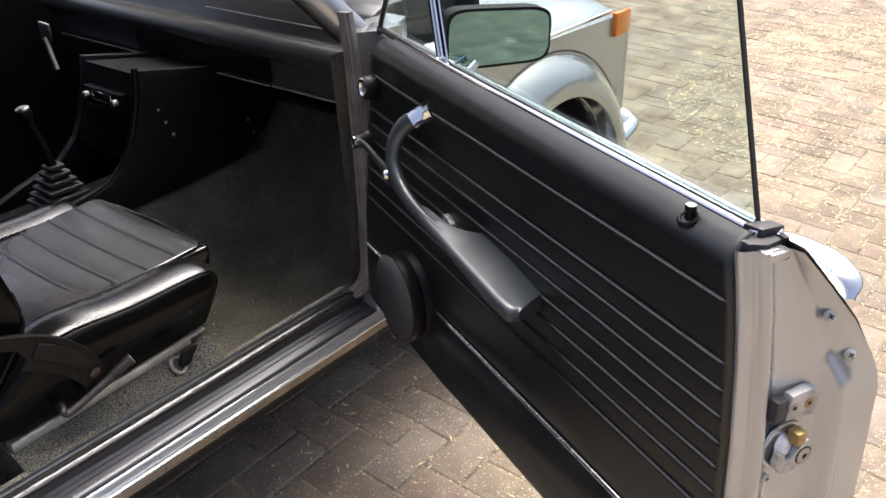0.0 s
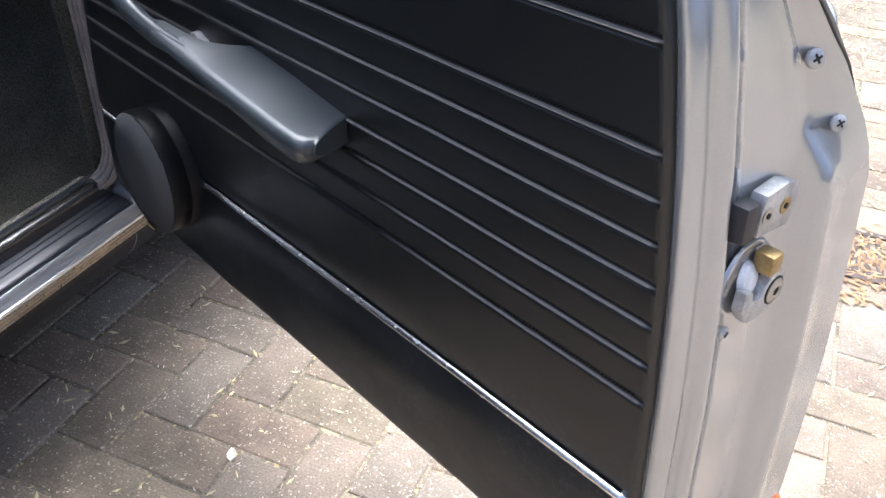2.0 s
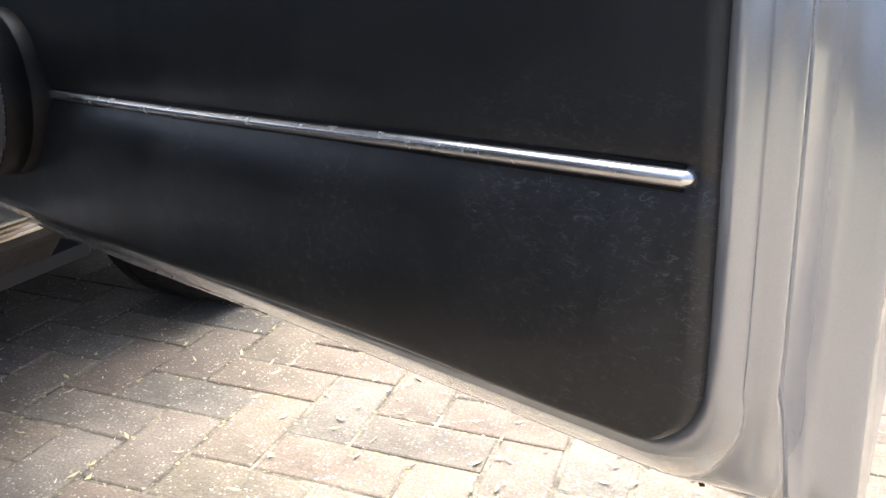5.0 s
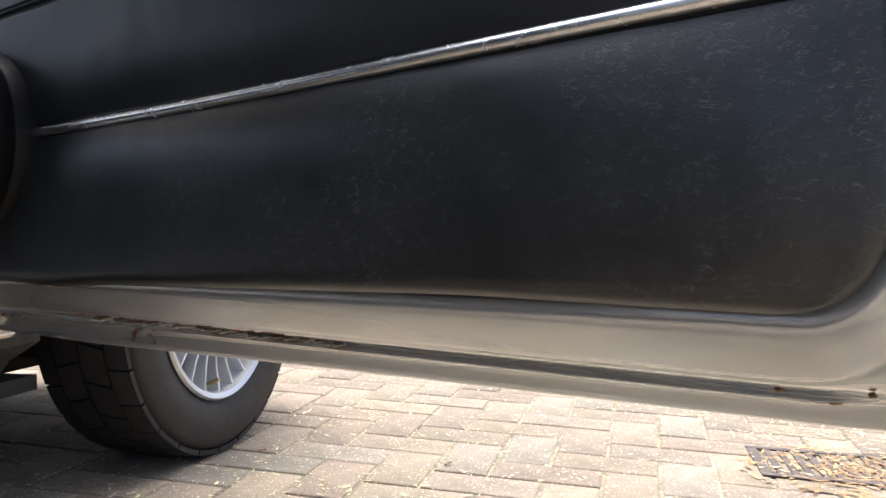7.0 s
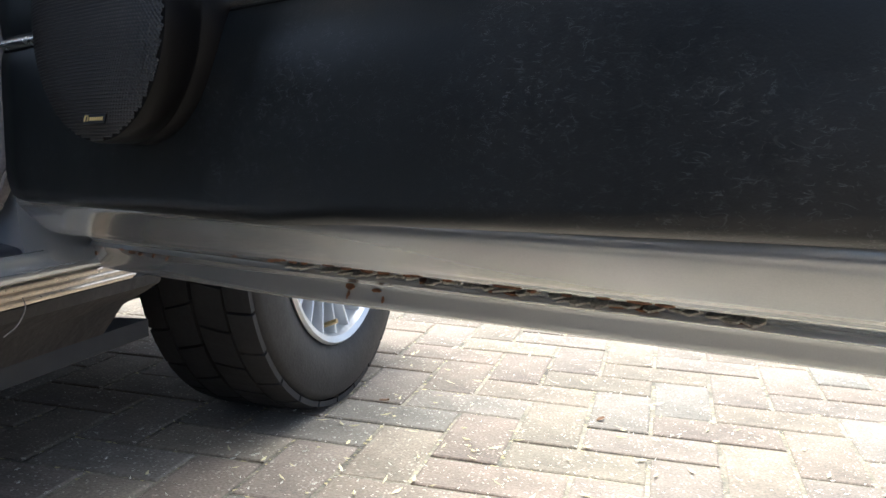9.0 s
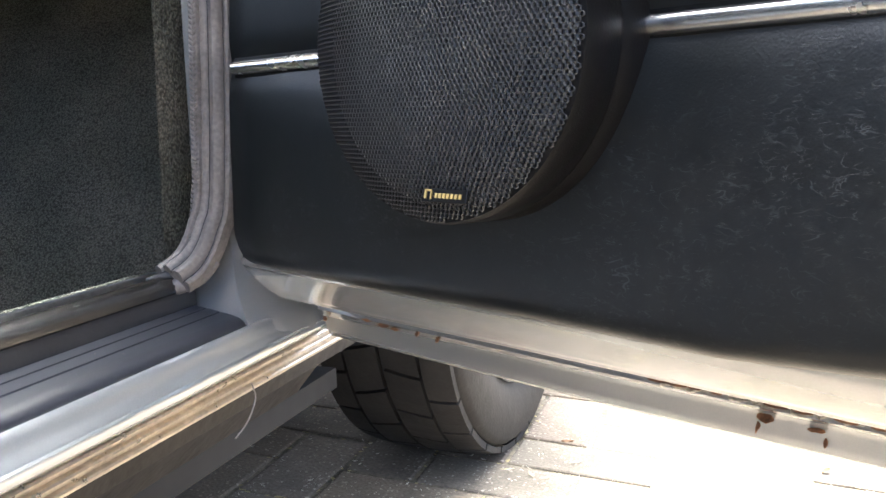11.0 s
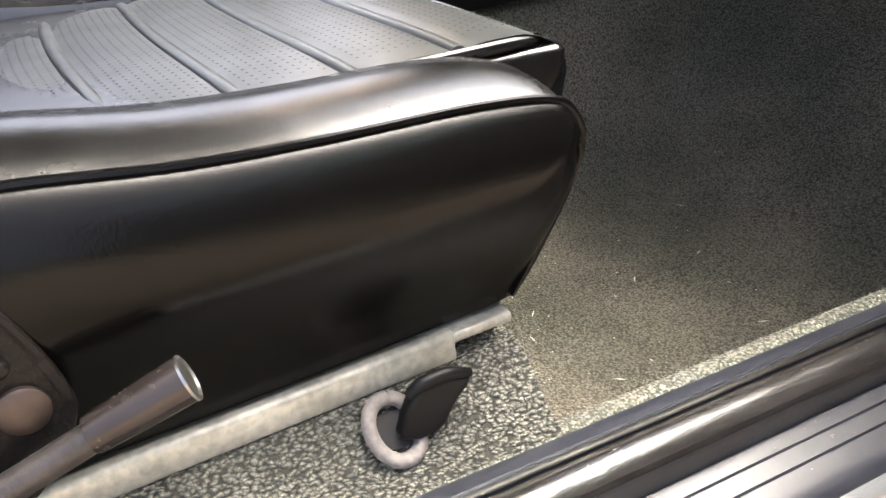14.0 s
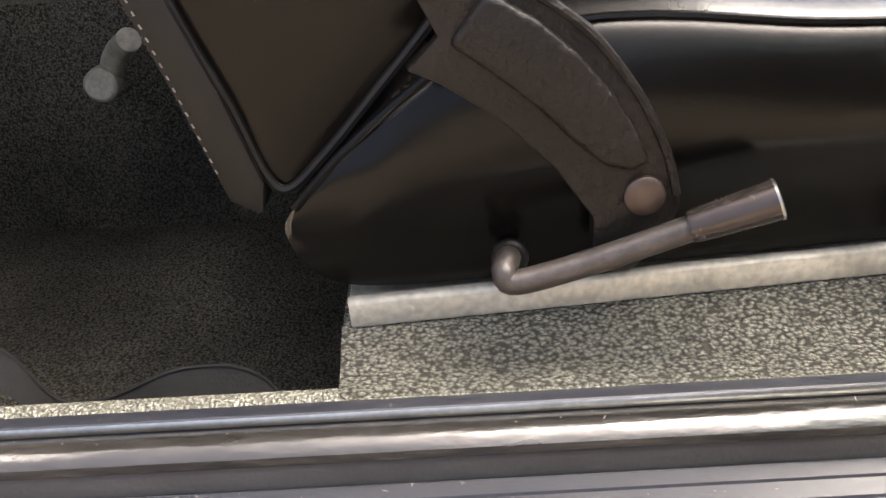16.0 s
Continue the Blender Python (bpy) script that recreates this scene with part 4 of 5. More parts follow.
part("front_wing", join(prism([(y, z) for y, z in side], 0, 0.035, 0.050),
     loft([[(0.046 - 0.012 * k, y, z) for k, z in ((0, 0.805 - dz), (1, 0.822 - dz), (3, 0.838 - dz), (8, 0.858 - dz))] for y, dz in ((0.10, 0.0), (0.3, 0.0), (0.6, 0.010), (0.9, 0.022), (1.03, 0.03), (1.085, 0.055), (1.10, 0.11))], False),
     loft([[(-0.050 - 0.012 * k, y, z - dz) for k, z in ((0, 0.858), (12, 0.878), (56, 0.90), (100, 0.89))] for y, dz in ((0.53, 0.005), (0.6, 0.010), (0.9, 0.022), (1.03, 0.03), (1.085, 0.055), (1.10, 0.11))], False)), SILVER, car, "silver front wing with flared wheel arch")
arc = []
for k in range(41):
    t = radians(-8) + radians(178) * k / 40
    ring = []
    for (r, x) in ((0.445, 0.044), (0.435, 0.058), (0.415, 0.084), (0.385, 0.104), (0.355, 0.112), (0.335, 0.108), (0.330, 0.098), (0.34, 0.040)):
        ring.append((x, 0.662 + r * 0.97 * math.cos(t), 0.33 + r * 0.97 * math.sin(t)))
    arc.append(ring)
part("arch_flare", loft(arc), SILVER, car, "bulging silver wheel arch flare")
part("arch_rubber", tube([(0.049, 0.662 + 0.4355 * math.cos(radians(a)), 0.33 + 0.4355 * math.sin(radians(a))) for a in range(-5, 190, 13)], 0.0025, 8), RUBBER, car)
part("wing_trim", prism([(0.050, 0.803), (0.056, 0.806), (0.056, 0.812), (0.050, 0.815)], 1, 0.12, 0.99, 0.001, 1), CHROME, car, "bright trim line along the wing")
part("indicator", prism([(1.0, 0.735), (1.075, 0.735), (1.082, 0.80), (1.0, 0.802)], 0, 0.045, 0.062, 0.004), AMBER, car, "amber side indicator")
part("bumper_end", tube([(0.06, 0.93, 0.40), (0.075, 1.06, 0.42), (0.02, 1.16, 0.43), (-0.3, 1.20, 0.43)], 0.03, 12, 0.045, 6), CHROME, car, "chrome bumper end")
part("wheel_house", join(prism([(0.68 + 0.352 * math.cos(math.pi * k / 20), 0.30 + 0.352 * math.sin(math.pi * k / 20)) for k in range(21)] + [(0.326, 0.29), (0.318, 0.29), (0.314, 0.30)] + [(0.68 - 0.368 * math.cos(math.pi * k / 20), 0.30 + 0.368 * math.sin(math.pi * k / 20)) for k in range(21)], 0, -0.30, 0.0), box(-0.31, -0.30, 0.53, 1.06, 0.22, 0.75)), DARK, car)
# solid near-black block carried down low to keep daylight off the ground
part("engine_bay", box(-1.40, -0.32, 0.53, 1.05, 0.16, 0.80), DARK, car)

# unseen boxes added at the nose to block daylight from under the car
part("front_valance", join(box(-1.45, 0.03, 1.07, 1.11, 0.17, 0.5, 0.01), box(-1.10, -0.32, 0.32, 0.53, 0.165, 0.24)), DARK, car)

# front wheel
WH = Matrix.Translation((-0.022, 0.675, 0.285)) @ pose(0, 0, 0, 0, 0, -3)
wheel = part("front_wheel", moved(disc(0, 0, 56, axis=(1, 0, 0), rings=[(0.178, -0.085), (0.215, -0.098), (0.262, -0.097), (0.275, -0.088), (0.283, -0.060), (0.285, 0.0), (0.283, 0.060), (0.275, 0.088), (0.270, 0.0945), (0.264, 0.0975), (0.230, 0.101), (0.205, 0.098), (0.184, 0.090), (0.180, 0.086)], caps=False), WH), TYRE, car, "black road tyre")
bm = bmesh.new()
for k in range(26):
    for i, (x0, x1) in enumerate(((-0.0895, -0.053), (-0.049, -0.003), (0.003, 0.049), (0.053, 0.0895))):
        grid = []
        for u in range(4):
            x = x0 + (x1 - x0) * u / 3
            r = 0.2925 - 0.0065 * (abs(x) / 0.0895) ** 3.2
            mid = 2 * math.pi * (k + 0.5 * (i & 1)) / 26 + 1.1 * abs(x) - 4.5 * x * x
            grid.append([[bm.verts.new((x, math.cos(mid + w_ * 0.112) * (r + dr), math.sin(mid + w_ * 0.112) * (r + dr))) for w_ in (-1, -0.35, 0.35, 1)] for dr in (0.0, -0.009)])
        for ga, gb in zip(grid, grid[1:]):
            for j in range(3):
                bm.faces.new((ga[0][j], ga[0][j + 1], gb[0][j + 1], gb[0][j]))
            for j in (0, 3):
                bm.faces.new((ga[0][j], gb[0][j], gb[1][j], ga[1][j]))
        for g in (grid[0], grid[-1]):
            for j in range(3):
                bm.faces.new((g[0][j], g[0][j + 1], g[1][j + 1], g[1][j]))
tagged(part("tread", moved(bm, WH), TYRE, wheel, smooth=False), kind="stuff")
rim = part("rim", moved(disc(0, 0, 56, axis=(1, 0, 0), rings=[(0.183, 0.088), (0.186, 0.094), (0.182, 0.099), (0.172, 0.095), (0.169, 0.084)], caps=False), WH), ALLOY, wheel, "silver alloy wheel rim")
part("hub", moved(disc(0, 0, 32, axis=(1, 0, 0), rings=[(0.06, 0.030), (0.058, 0.060), (0.055, 0.075), (0.040, 0.082), (0.02, 0.083)]), WH), ALLOY, rim)
part("dish", moved(disc(0, 0, 56, axis=(1, 0, 0), rings=[(0.171, 0.084), (0.169, 0.070), (0.160, 0.054), (0.140, 0.046), (0.055, 0.044)], caps=False), WH), ALLOY, rim)
for k in range(22):
    a = 2 * math.pi * k / 22
    fin = prism([(0.045, 0.044), (0.170, 0.050), (0.1715, 0.089), (0.120, 0.080), (0.050, 0.076)], 2, -0.0030, 0.0030, 0.0012, 1)
    part("fin", moved(fin, WH @ Matrix.Rotation(a, 4, "X") @ Matrix(((0, 1, 0, 0), (1, 0, 0, 0), (0, 0, 1, 0), (0, 0, 0, 1))) @ Matrix.Rotation(0.22, 4, "X")), ALLOY, rim)
    if k % 2:
        # dark bars laid on the dish for the shade inside its slots
        slot = prism([(0.105, 0.0005), (0.150, 0.0005), (0.150, 0.0030), (0.105, 0.0030)], 2, -0.008, 0.008, 0.0006, 1)
        part("slot", moved(slot, WH @ Matrix.Rotation(a + math.pi / 22, 4, "X") @ Matrix.Translation((0.0455, 0, 0)) @ Matrix(((0, 1, 0, 0), (1, 0, 0, 0), (0, 0, 1, 0), (0, 0, 0, 1)))), DARK, rim)
part("valve", moved(tube([(0.070, -0.02, -0.155), (0.095, -0.02, -0.145)], 0.004, 8, None, 1), WH), BRASS, rim)

# cabin floor and carpets
floor_rows = []
TUNNEL = [(-0.70, 0.495), (-0.64, 0.493), (-0.622, 0.488), (-0.612, 0.476), (-0.603, 0.45), (-0.594, 0.40), (-0.580, 0.335), (-0.558, 0.278), (-0.53, 0.235), (-0.48, 0.16), (-0.40, 0.05), (-0.05, 0.0)]
for x in [-0.058 - k / 13 * 0.472 for k in range(14)] + [-0.55, -0.565, -0.580, -0.589, -0.597, -0.605, -0.612, -0.622, -0.64, -0.70]:
    prof = []
    for y, z in ((-0.335, 0.258), (-0.25, 0.250), (-0.1, 0.248), (0.0, 0.248), (0.05, 0.250), (0.09, 0.252), (0.13, 0.258), (0.16, 0.267), (0.19, 0.285), (0.22, 0.313), (0.25, 0.349), (0.28, 0.388), (0.30, 0.415), (0.35, 0.50), (0.40, 0.58), (0.46, 0.66), (0.50, 0.76)):
        e = max(0.0, 1 - (-0.060 - x) / 0.10)
        zz = z + 0.108 * e ** 1.6 * (1 if y < 0.15 else 0.3)
        zz = math.log(math.exp(zz / 0.022) + math.exp(lerp(TUNNEL, x) / 0.022)) * 0.022
        prof.append((x, y, zz + 0.004 * noise.noise((x * 8, y * 8, 1))))
    floor_rows.append(prof)
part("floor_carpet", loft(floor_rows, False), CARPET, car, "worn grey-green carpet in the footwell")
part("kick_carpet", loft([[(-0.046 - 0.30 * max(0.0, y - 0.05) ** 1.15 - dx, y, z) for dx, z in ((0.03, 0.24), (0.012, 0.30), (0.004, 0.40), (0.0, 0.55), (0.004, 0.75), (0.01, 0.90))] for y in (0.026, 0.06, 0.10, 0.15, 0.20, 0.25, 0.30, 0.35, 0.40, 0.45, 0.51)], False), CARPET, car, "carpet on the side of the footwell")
side_rows = []
for k in range(14):
    y = -0.752 + k / 13 * 0.417
    lift = 0.0085 + (y + 0.746) * 0.056
    side_rows.append([(-0.058, y, 0.20), (-0.0575, y, 0.366), (-0.064, y, 0.3695), (-0.078, y, 0.3690 + lift * 0.25), (-0.092, y, 0.3715 + lift * 0.7), (-0.106, y, 0.3745 + lift), (-0.56, y, 0.3745 + lift), (-0.56, y, 0.20)])
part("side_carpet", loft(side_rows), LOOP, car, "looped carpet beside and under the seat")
# rear footwell in the shade-darkened copy of the carpet
part("rear_carpet", prism([(-0.058, 0.2), (-0.0575, 0.3665), (-0.068, 0.368), (-0.085, 0.355), (-0.105, 0.262), (-0.13, 0.25), (-0.60, 0.25), (-0.60, 0.2)], 1, -1.40, -0.7525), SHADED_CARPET, car, "rear footwell carpet with its shade put into the colour")
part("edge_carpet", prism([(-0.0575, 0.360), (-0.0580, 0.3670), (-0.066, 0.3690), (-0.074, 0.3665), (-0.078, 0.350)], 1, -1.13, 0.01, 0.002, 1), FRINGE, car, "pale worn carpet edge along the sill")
# this stretch of tunnel takes the same shade-darkened carpet
part("tunnel", prism([(-0.56, 0.24), (-0.60, 0.42), (-0.64, 0.485), (-0.80, 0.485), (-0.86, 0.24)], 1, -1.44, -0.30), SHADED_CARPET, car, "carpeted transmission tunnel")

# dashboard and console
# cushion vinyl again, its paler base carrying the padded roll's highlight
dash = part("dashboard", prism([(0.120, 0.842), (0.125, 0.860), (0.138, 0.870), (0.156, 0.868), (0.170, 0.868), (0.185, 0.905), (0.205, 0.935), (0.24, 0.950), (0.50, 0.955), (0.50, 0.72), (0.19, 0.735), (0.155, 0.745), (0.152, 0.815), (0.135, 0.818), (0.124, 0.828)], 0, -1.42, -0.105, 0.006, 2), CUSHION, car, "black padded dashboard")
part("glovebox_lid", box(-0.95, -0.40, 0.146, 0.154, 0.752, 0.814, 0.002), PLASTIC, dash)
part("dash_trim", join(box(-1.35, -0.405, 0.140, 0.147, 0.744, 0.7465), box(-0.395, -0.155, 0.142, 0.149, 0.7445, 0.7472)), RAIL, dash, "thin bright line under the dashboard")
part("dash_line", tube([(-0.66, 0.179, 0.897), (-0.40, 0.179, 0.897), (-0.17, 0.179, 0.897)], 0.0016, 6, None, 2), RAIL, dash, "thin bright line on the dashboard")
part("parcel_shelf", box(-0.68, -0.10, 0.17, 0.42, 0.700, 0.715, 0.004), PLASTIC, car)
CHEEK = [(-0.40, 0.50), (-0.20, 0.48), (-0.04, 0.485), (0.10, 0.495), (0.18, 0.502), (0.225, 0.53), (0.28, 0.60), (0.30, 0.72), (0.13, 0.765), (-0.075, 0.805), (-0.088, 0.745), (-0.102, 0.70), (-0.120, 0.655), (-0.148, 0.61), (-0.20, 0.565), (-0.32, 0.53)]
console = part("console", join(prism(CHEEK, 0, -0.625, -0.60, 0.004, 2), prism(CHEEK, 0, -0.86, -0.835, 0.004, 2),
    prism([(-0.138, 0.600), (-0.098, 0.69), (-0.090, 0.745), (-0.080, 0.795), (0.13, 0.755), (0.28, 0.715), (0.28, 0.56), (-0.10, 0.56)], 0, -0.834, -0.626)), SHELL, car, "black centre console")
for z in (0.70, 0.665, 0.63):
    part("screw", disc(0, 0, 14, axis=(1, 0, 0), at=(-0.598, -0.045 + (0.7 - z) * 0.4, z), rings=[(0.005, 0), (0.003, 0.002)]), STEEL, console)
for y, z in ((0.226, 0.562), (0.212, 0.600)):
    part("screw", disc(0, 0, 14, axis=(1, 0, 0), at=(-0.598, y, z), rings=[(0.006, 0), (0.0055, 0.002), (0.003, 0.003)]), STEEL, console)
part("chrome_clip", tube([(-0.595, 0.215, 0.520), (-0.590, 0.225, 0.512), (-0.595, 0.238, 0.520)], 0.003, 8), CHROME, console)
for k in range(16):
    y, z = -0.104 - k * 0.0024, 0.690 - k * 0.0053
    part("vent_slat", box(-0.822, -0.640, y - 0.004, y + 0.004, z, z + 0.0022), PLASTIC, console, smooth=False)
part("console_edge", tube([(-0.612, -0.078, 0.81), (-0.612, -0.090, 0.745), (-0.612, -0.104, 0.70), (-0.612, -0.123, 0.655), (-0.612, -0.152, 0.605), (-0.612, -0.205, 0.562), (-0.612, -0.32, 0.540)], 0.008, 8, None, 6), PLASTIC, console)
radio = part("radio", box(-0.812, -0.648, -0.108, -0.05, 0.701, 0.745, 0.004), PLASTIC, console, "small radio with a bright face")
part("faceplate", box(-0.776, -0.690, -0.1105, -0.1082, 0.709, 0.739, 0.0008, 1), CHROME, radio)
for x in (-0.794, -0.670):
    part("knob", disc(0, 0, 18, axis=(0, -1, 0), at=(x, -0.107, 0.723), rings=[(0.0105, 0), (0.0100, 0.012), (0.0085, 0.015), (0.003, 0.0152)]), STEEL, radio)
for k in range(5):
    part("button", box(-0.772 + k * 0.0165, -0.760 + k * 0.0165, -0.1135, -0.1106, 0.7105, 0.7175, 0.0008, 1), PLASTIC, radio)
gear = part("gear_lever", tube([(-0.72, -0.275, 0.60), (-0.725, -0.29, 0.68), (-0.73, -0.30, 0.73)], [0.013, 0.009, 0.008], 10), PLASTIC, car)
part("gear_knob", disc(0, 0, 20, axis=(0, -0.15, 1), at=(-0.73, -0.30, 0.722), rings=[(0.012, 0), (0.016, 0.010), (0.017, 0.022), (0.013, 0.030)]), PLASTIC, gear)
part("knob_cap", disc(0, 0, 20, axis=(0, -0.15, 1), at=(-0.7305, -0.3045, 0.7515), rings=[(0.0155, 0), (0.0155, 0.004), (0.010, 0.007)]), STEEL, gear)
for k in range(6):
    s = 1 - k * 0.13
    part("gaiter_fold", moved(prism([(-0.062 * s, -0.058 * s), (0.062 * s, -0.058 * s), (0.062 * s, 0.058 * s), (-0.062 * s, 0.058 * s)], 2, 0, 0.011, 0.005), Matrix.Translation((-0.72, -0.275, 0.515 + k * 0.017))), RUBBER, gear)
key = part("ignition_key", join(prism([(-0.012, -0.016), (0.012, -0.016), (0.012, 0.014), (-0.010, 0.016)], 1, 0, 0.003, 0.001), tube([(0.0, 0.0, -0.01), (0.015, -0.004, -0.045), (0.02, -0.005, -0.06)], 0.003, 6)), STEEL, car, "key hanging in the ignition lock")
key.location = (-1.165, 0.0, 0.805)
key.scale = (2.4, 2.4, 1.6)

# windscreen pillar; roof, far side and rear, out of view, close and darken the cabin
part("windscreen_pillar", join(tube([(-0.03, 0.09, 0.93), (-0.09, 0.0, 1.05), (-0.19, -0.22, 1.33)], 0.02, 10, 0.028, 4), tube([(-0.06, 0.12, 0.93), (-0.12, 0.03, 1.05), (-0.22, -0.19, 1.33)], 0.009, 8, 0.012, 4)), SILVER, car)
part("pillar_trim", tube([(-0.055, 0.070, 0.93), (-0.115, -0.02, 1.05), (-0.215, -0.24, 1.33)], 0.016, 10, 0.02, 4), VINYL, car)
part("roof", box(-1.48, -0.14, -1.5, -0.16, 1.36, 1.40, 0.01), VINYL, car)
# unseen box where a rear seat would stand, added to shade the rear carpet
part("rear_seat", box(-1.42, -0.10, -1.40, -1.24, 0.25, 0.56, 0.03, 3), SEAT_VINYL, car)
part("far_side", join(box(-1.54, -1.48, -1.5, 0.50, 0.2, 0.93), box(-1.52, -1.46, -1.42, -0.86, 0.93, 1.37)), VINYL, car, "far door with its window open to the daylight")
# unseen back wall and pillar, built high to keep the rear dark
part("rear_bulkhead", box(-1.48, -0.06, -1.52, -1.40, 0.2, 1.12), VINYL, car)
part("rear_pillar", join(box(-0.12, 0.02, -1.52, -1.13, 0.2, 0.93, 0.01), box(-0.16, -0.10, -1.45, -1.13, 0.925, 1.37, 0.01)), SILVER, car)
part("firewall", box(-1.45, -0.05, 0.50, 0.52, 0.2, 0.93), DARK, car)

# the rest of the body closes the car
part("roof_skin", loft([[(x, y, z + dz) for x, z in ((-1.50, 1.33), (-1.44, 1.405), (-1.2, 1.425), (-0.8, 1.432), (-0.4, 1.425), (-0.18, 1.405), (-0.13, 1.34))] for y, dz in ((-0.10, -0.02), (-0.3, 0.0), (-1.2, 0.0), (-1.50, -0.03))], False), SILVER, car, "silver roof")
part("windscreen", loft([[(x, y, z) for x in (-1.40, -0.8, -0.2)] for y, z in ((0.40, 0.965), (0.14, 1.16), (-0.10, 1.38))], False), SCREEN, car)
# unseen rear window as an opaque near-black sheet, passing no daylight
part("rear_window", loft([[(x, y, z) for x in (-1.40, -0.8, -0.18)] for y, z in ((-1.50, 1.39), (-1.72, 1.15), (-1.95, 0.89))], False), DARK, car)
TAIL = [(-1.50, 0.26), (-1.56, 0.36), (-1.57, 0.55), (-1.55, 0.72), (-1.48, 0.84), (-1.36, 0.885), (-0.8, 0.895), (-0.18, 0.885), (-0.06, 0.84), (0.01, 0.72), (0.03, 0.55), (0.02, 0.36), (-0.04, 0.26)]
part("rear_body", loft([[(-0.77 + (x + 0.77) * w_, y, 0.26 + (z - 0.26) * h) for x, z in TAIL] for y, w_, h in ((-1.53, 1.0, 1.0), (-2.2, 1.0, 1.0), (-2.70, 0.97, 0.98), (-2.85, 0.93, 0.93), (-2.90, 0.86, 0.80))]), SILVER, car, "silver rear body and boot")
part("far_body_side", prism([(-1.52, 0.28), (1.05, 0.28), (1.08, 0.5), (1.03, 0.80), (-1.52, 0.86)], 0, -1.575, -1.545, 0.006), SILVER, car, "silver far side of the body")
part("rear_wheel", disc(0.29, 0.17, 40, 0.02, (1, 0, 0), (-0.13, -1.83, 0.285)), TYRE, car)

# ================= front passenger seat =================
def side_body(outline, x0, sign, steps, lift=0.0):
    """A padded body whose side view is the outline of (y, z): slices at x0 + sign * dx, drawn in towards the middle by a share, the top raised by dz; with a lift the lower edge tucks under."""
    cy, cz = sum(p[0] for p in outline) / len(outline), sum(p[1] for p in outline) / len(outline) + lift
    line = [(p.x, p.y) for p in smooth_path([(a, b_, 0) for a, b_ in outline + outline[:1]], 4)][:-1]
    rings = []
    for dx, share, dz in steps:
        rings.append([(x0 + sign * (dx + (0.0105 * min(1.0, max(0.0, (cz - z) / 0.07)) if lift and dx < 0.03 else 0.0)), cy + (y - cy) * share, cz + (z - cz) * (1 - (1 - share) * 1.6) + (dz if z > cz else 0) * min(1.0, abs(z - cz) / 0.05)) for y, z in line])
    return loft(rings)


SIDE = [(-0.332, 0.428), (-0.40, 0.423), (-0.48, 0.418), (-0.62, 0.411), (-0.725, 0.407), (-0.762, 0.416), (-0.778, 0.442), (-0.771, 0.460), (-0.740, 0.493), (-0.70, 0.527), (-0.67, 0.546), (-0.62, 0.556), (-0.57, 0.556), (-0.50, 0.549), (-0.43, 0.547), (-0.36, 0.547), (-0.315, 0.543), (-0.299, 0.534), (-0.292, 0.515), (-0.300, 0.487), (-0.318, 0.45)]
PUFF = [(0.0, 1.0, 0), (0.006, 1.0, 0.004), (0.020, 0.998, 0.011), (0.045, 0.995, 0.015), (0.070, 0.99, 0.013), (0.088, 0.98, 0.005), (0.096, 0.95, -0.010)]
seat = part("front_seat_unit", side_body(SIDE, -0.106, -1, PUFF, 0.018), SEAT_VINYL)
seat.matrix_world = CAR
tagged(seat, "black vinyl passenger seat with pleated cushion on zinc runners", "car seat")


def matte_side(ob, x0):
    """The flat side panels, outside the piping, take SIDE_VINYL, whose cut gloss carries their shade."""
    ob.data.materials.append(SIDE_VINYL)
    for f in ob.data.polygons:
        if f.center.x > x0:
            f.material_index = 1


def tuck(z):
    """How far the seat side draws in towards its lower edge."""
    return 0.0105 * min(1.0, max(0.0, (0.525 - z) / 0.087))


def side_panel(outline, x0, swell):
    """The padded outer side: a sheet over the outline of (y, z), rolled over at the top and the ends, tucked in below."""
    fine = [(p.x, p.y) for p in smooth_path([(a, b_, 0) for a, b_ in outline + outline[:1]], 6)]
    back, ahead = min(fine), max(fine)
    kb, ka = fine.index(back), fine.index(ahead)
    upper = sorted(fine[kb:ka + 1])
    lower = sorted(fine[ka:] + fine[:kb + 1])

    def gap(y, z, chain):
        best = 9.0
        for (ay, az), (by, bz) in zip(chain, chain[1:]):
            dy, dz = by - ay, bz - az
            f = min(1.0, max(0.0, ((y - ay) * dy + (z - az) * dz) / max(1e-9, dy * dy + dz * dz)))
            best = min(best, math.hypot(y - ay - f * dy, z - az - f * dz))
        return best

    def roll(d, r):
        return math.sqrt(max(0.0, 1 - (1 - min(1.0, d / r)) ** 2))
    tops = [p for p in upper if back[0] + 0.05 < p[0]]
    heel = [p for p in upper if p[0] <= back[0] + 0.055]
    toe = [p for p in lower if p[0] > ahead[0] - 0.041]
    sole = [p for p in lower if p[0] <= ahead[0] - 0.039]
    rings = []
    for k in range(73):
        u = 0.5 - 0.5 * math.cos(math.pi * k / 72)
        y = back[0] + 0.0004 + (ahead[0] - back[0] - 0.0008) * u
        hi, lo = lerp(upper, y), lerp(lower, y)
        ring = []
        for j in range(31):
            v = 0.5 - 0.5 * math.cos(math.pi * j / 30)
            z = lo + (hi - lo) * v
            out = roll(gap(y, z, tops), 0.072) * roll(gap(y, z, toe), 0.020) * roll(gap(y, z, heel), 0.022) * min(1.0, 0.12 + gap(y, z, sole) / 0.092)
            ring.append((x0 + swell * out - tuck(z), y, z))
        rings.append(ring)
    return loft(rings, False)


# outer side in the dulled vinyl that holds its shade
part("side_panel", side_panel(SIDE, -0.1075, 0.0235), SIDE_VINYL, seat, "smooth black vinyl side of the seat")
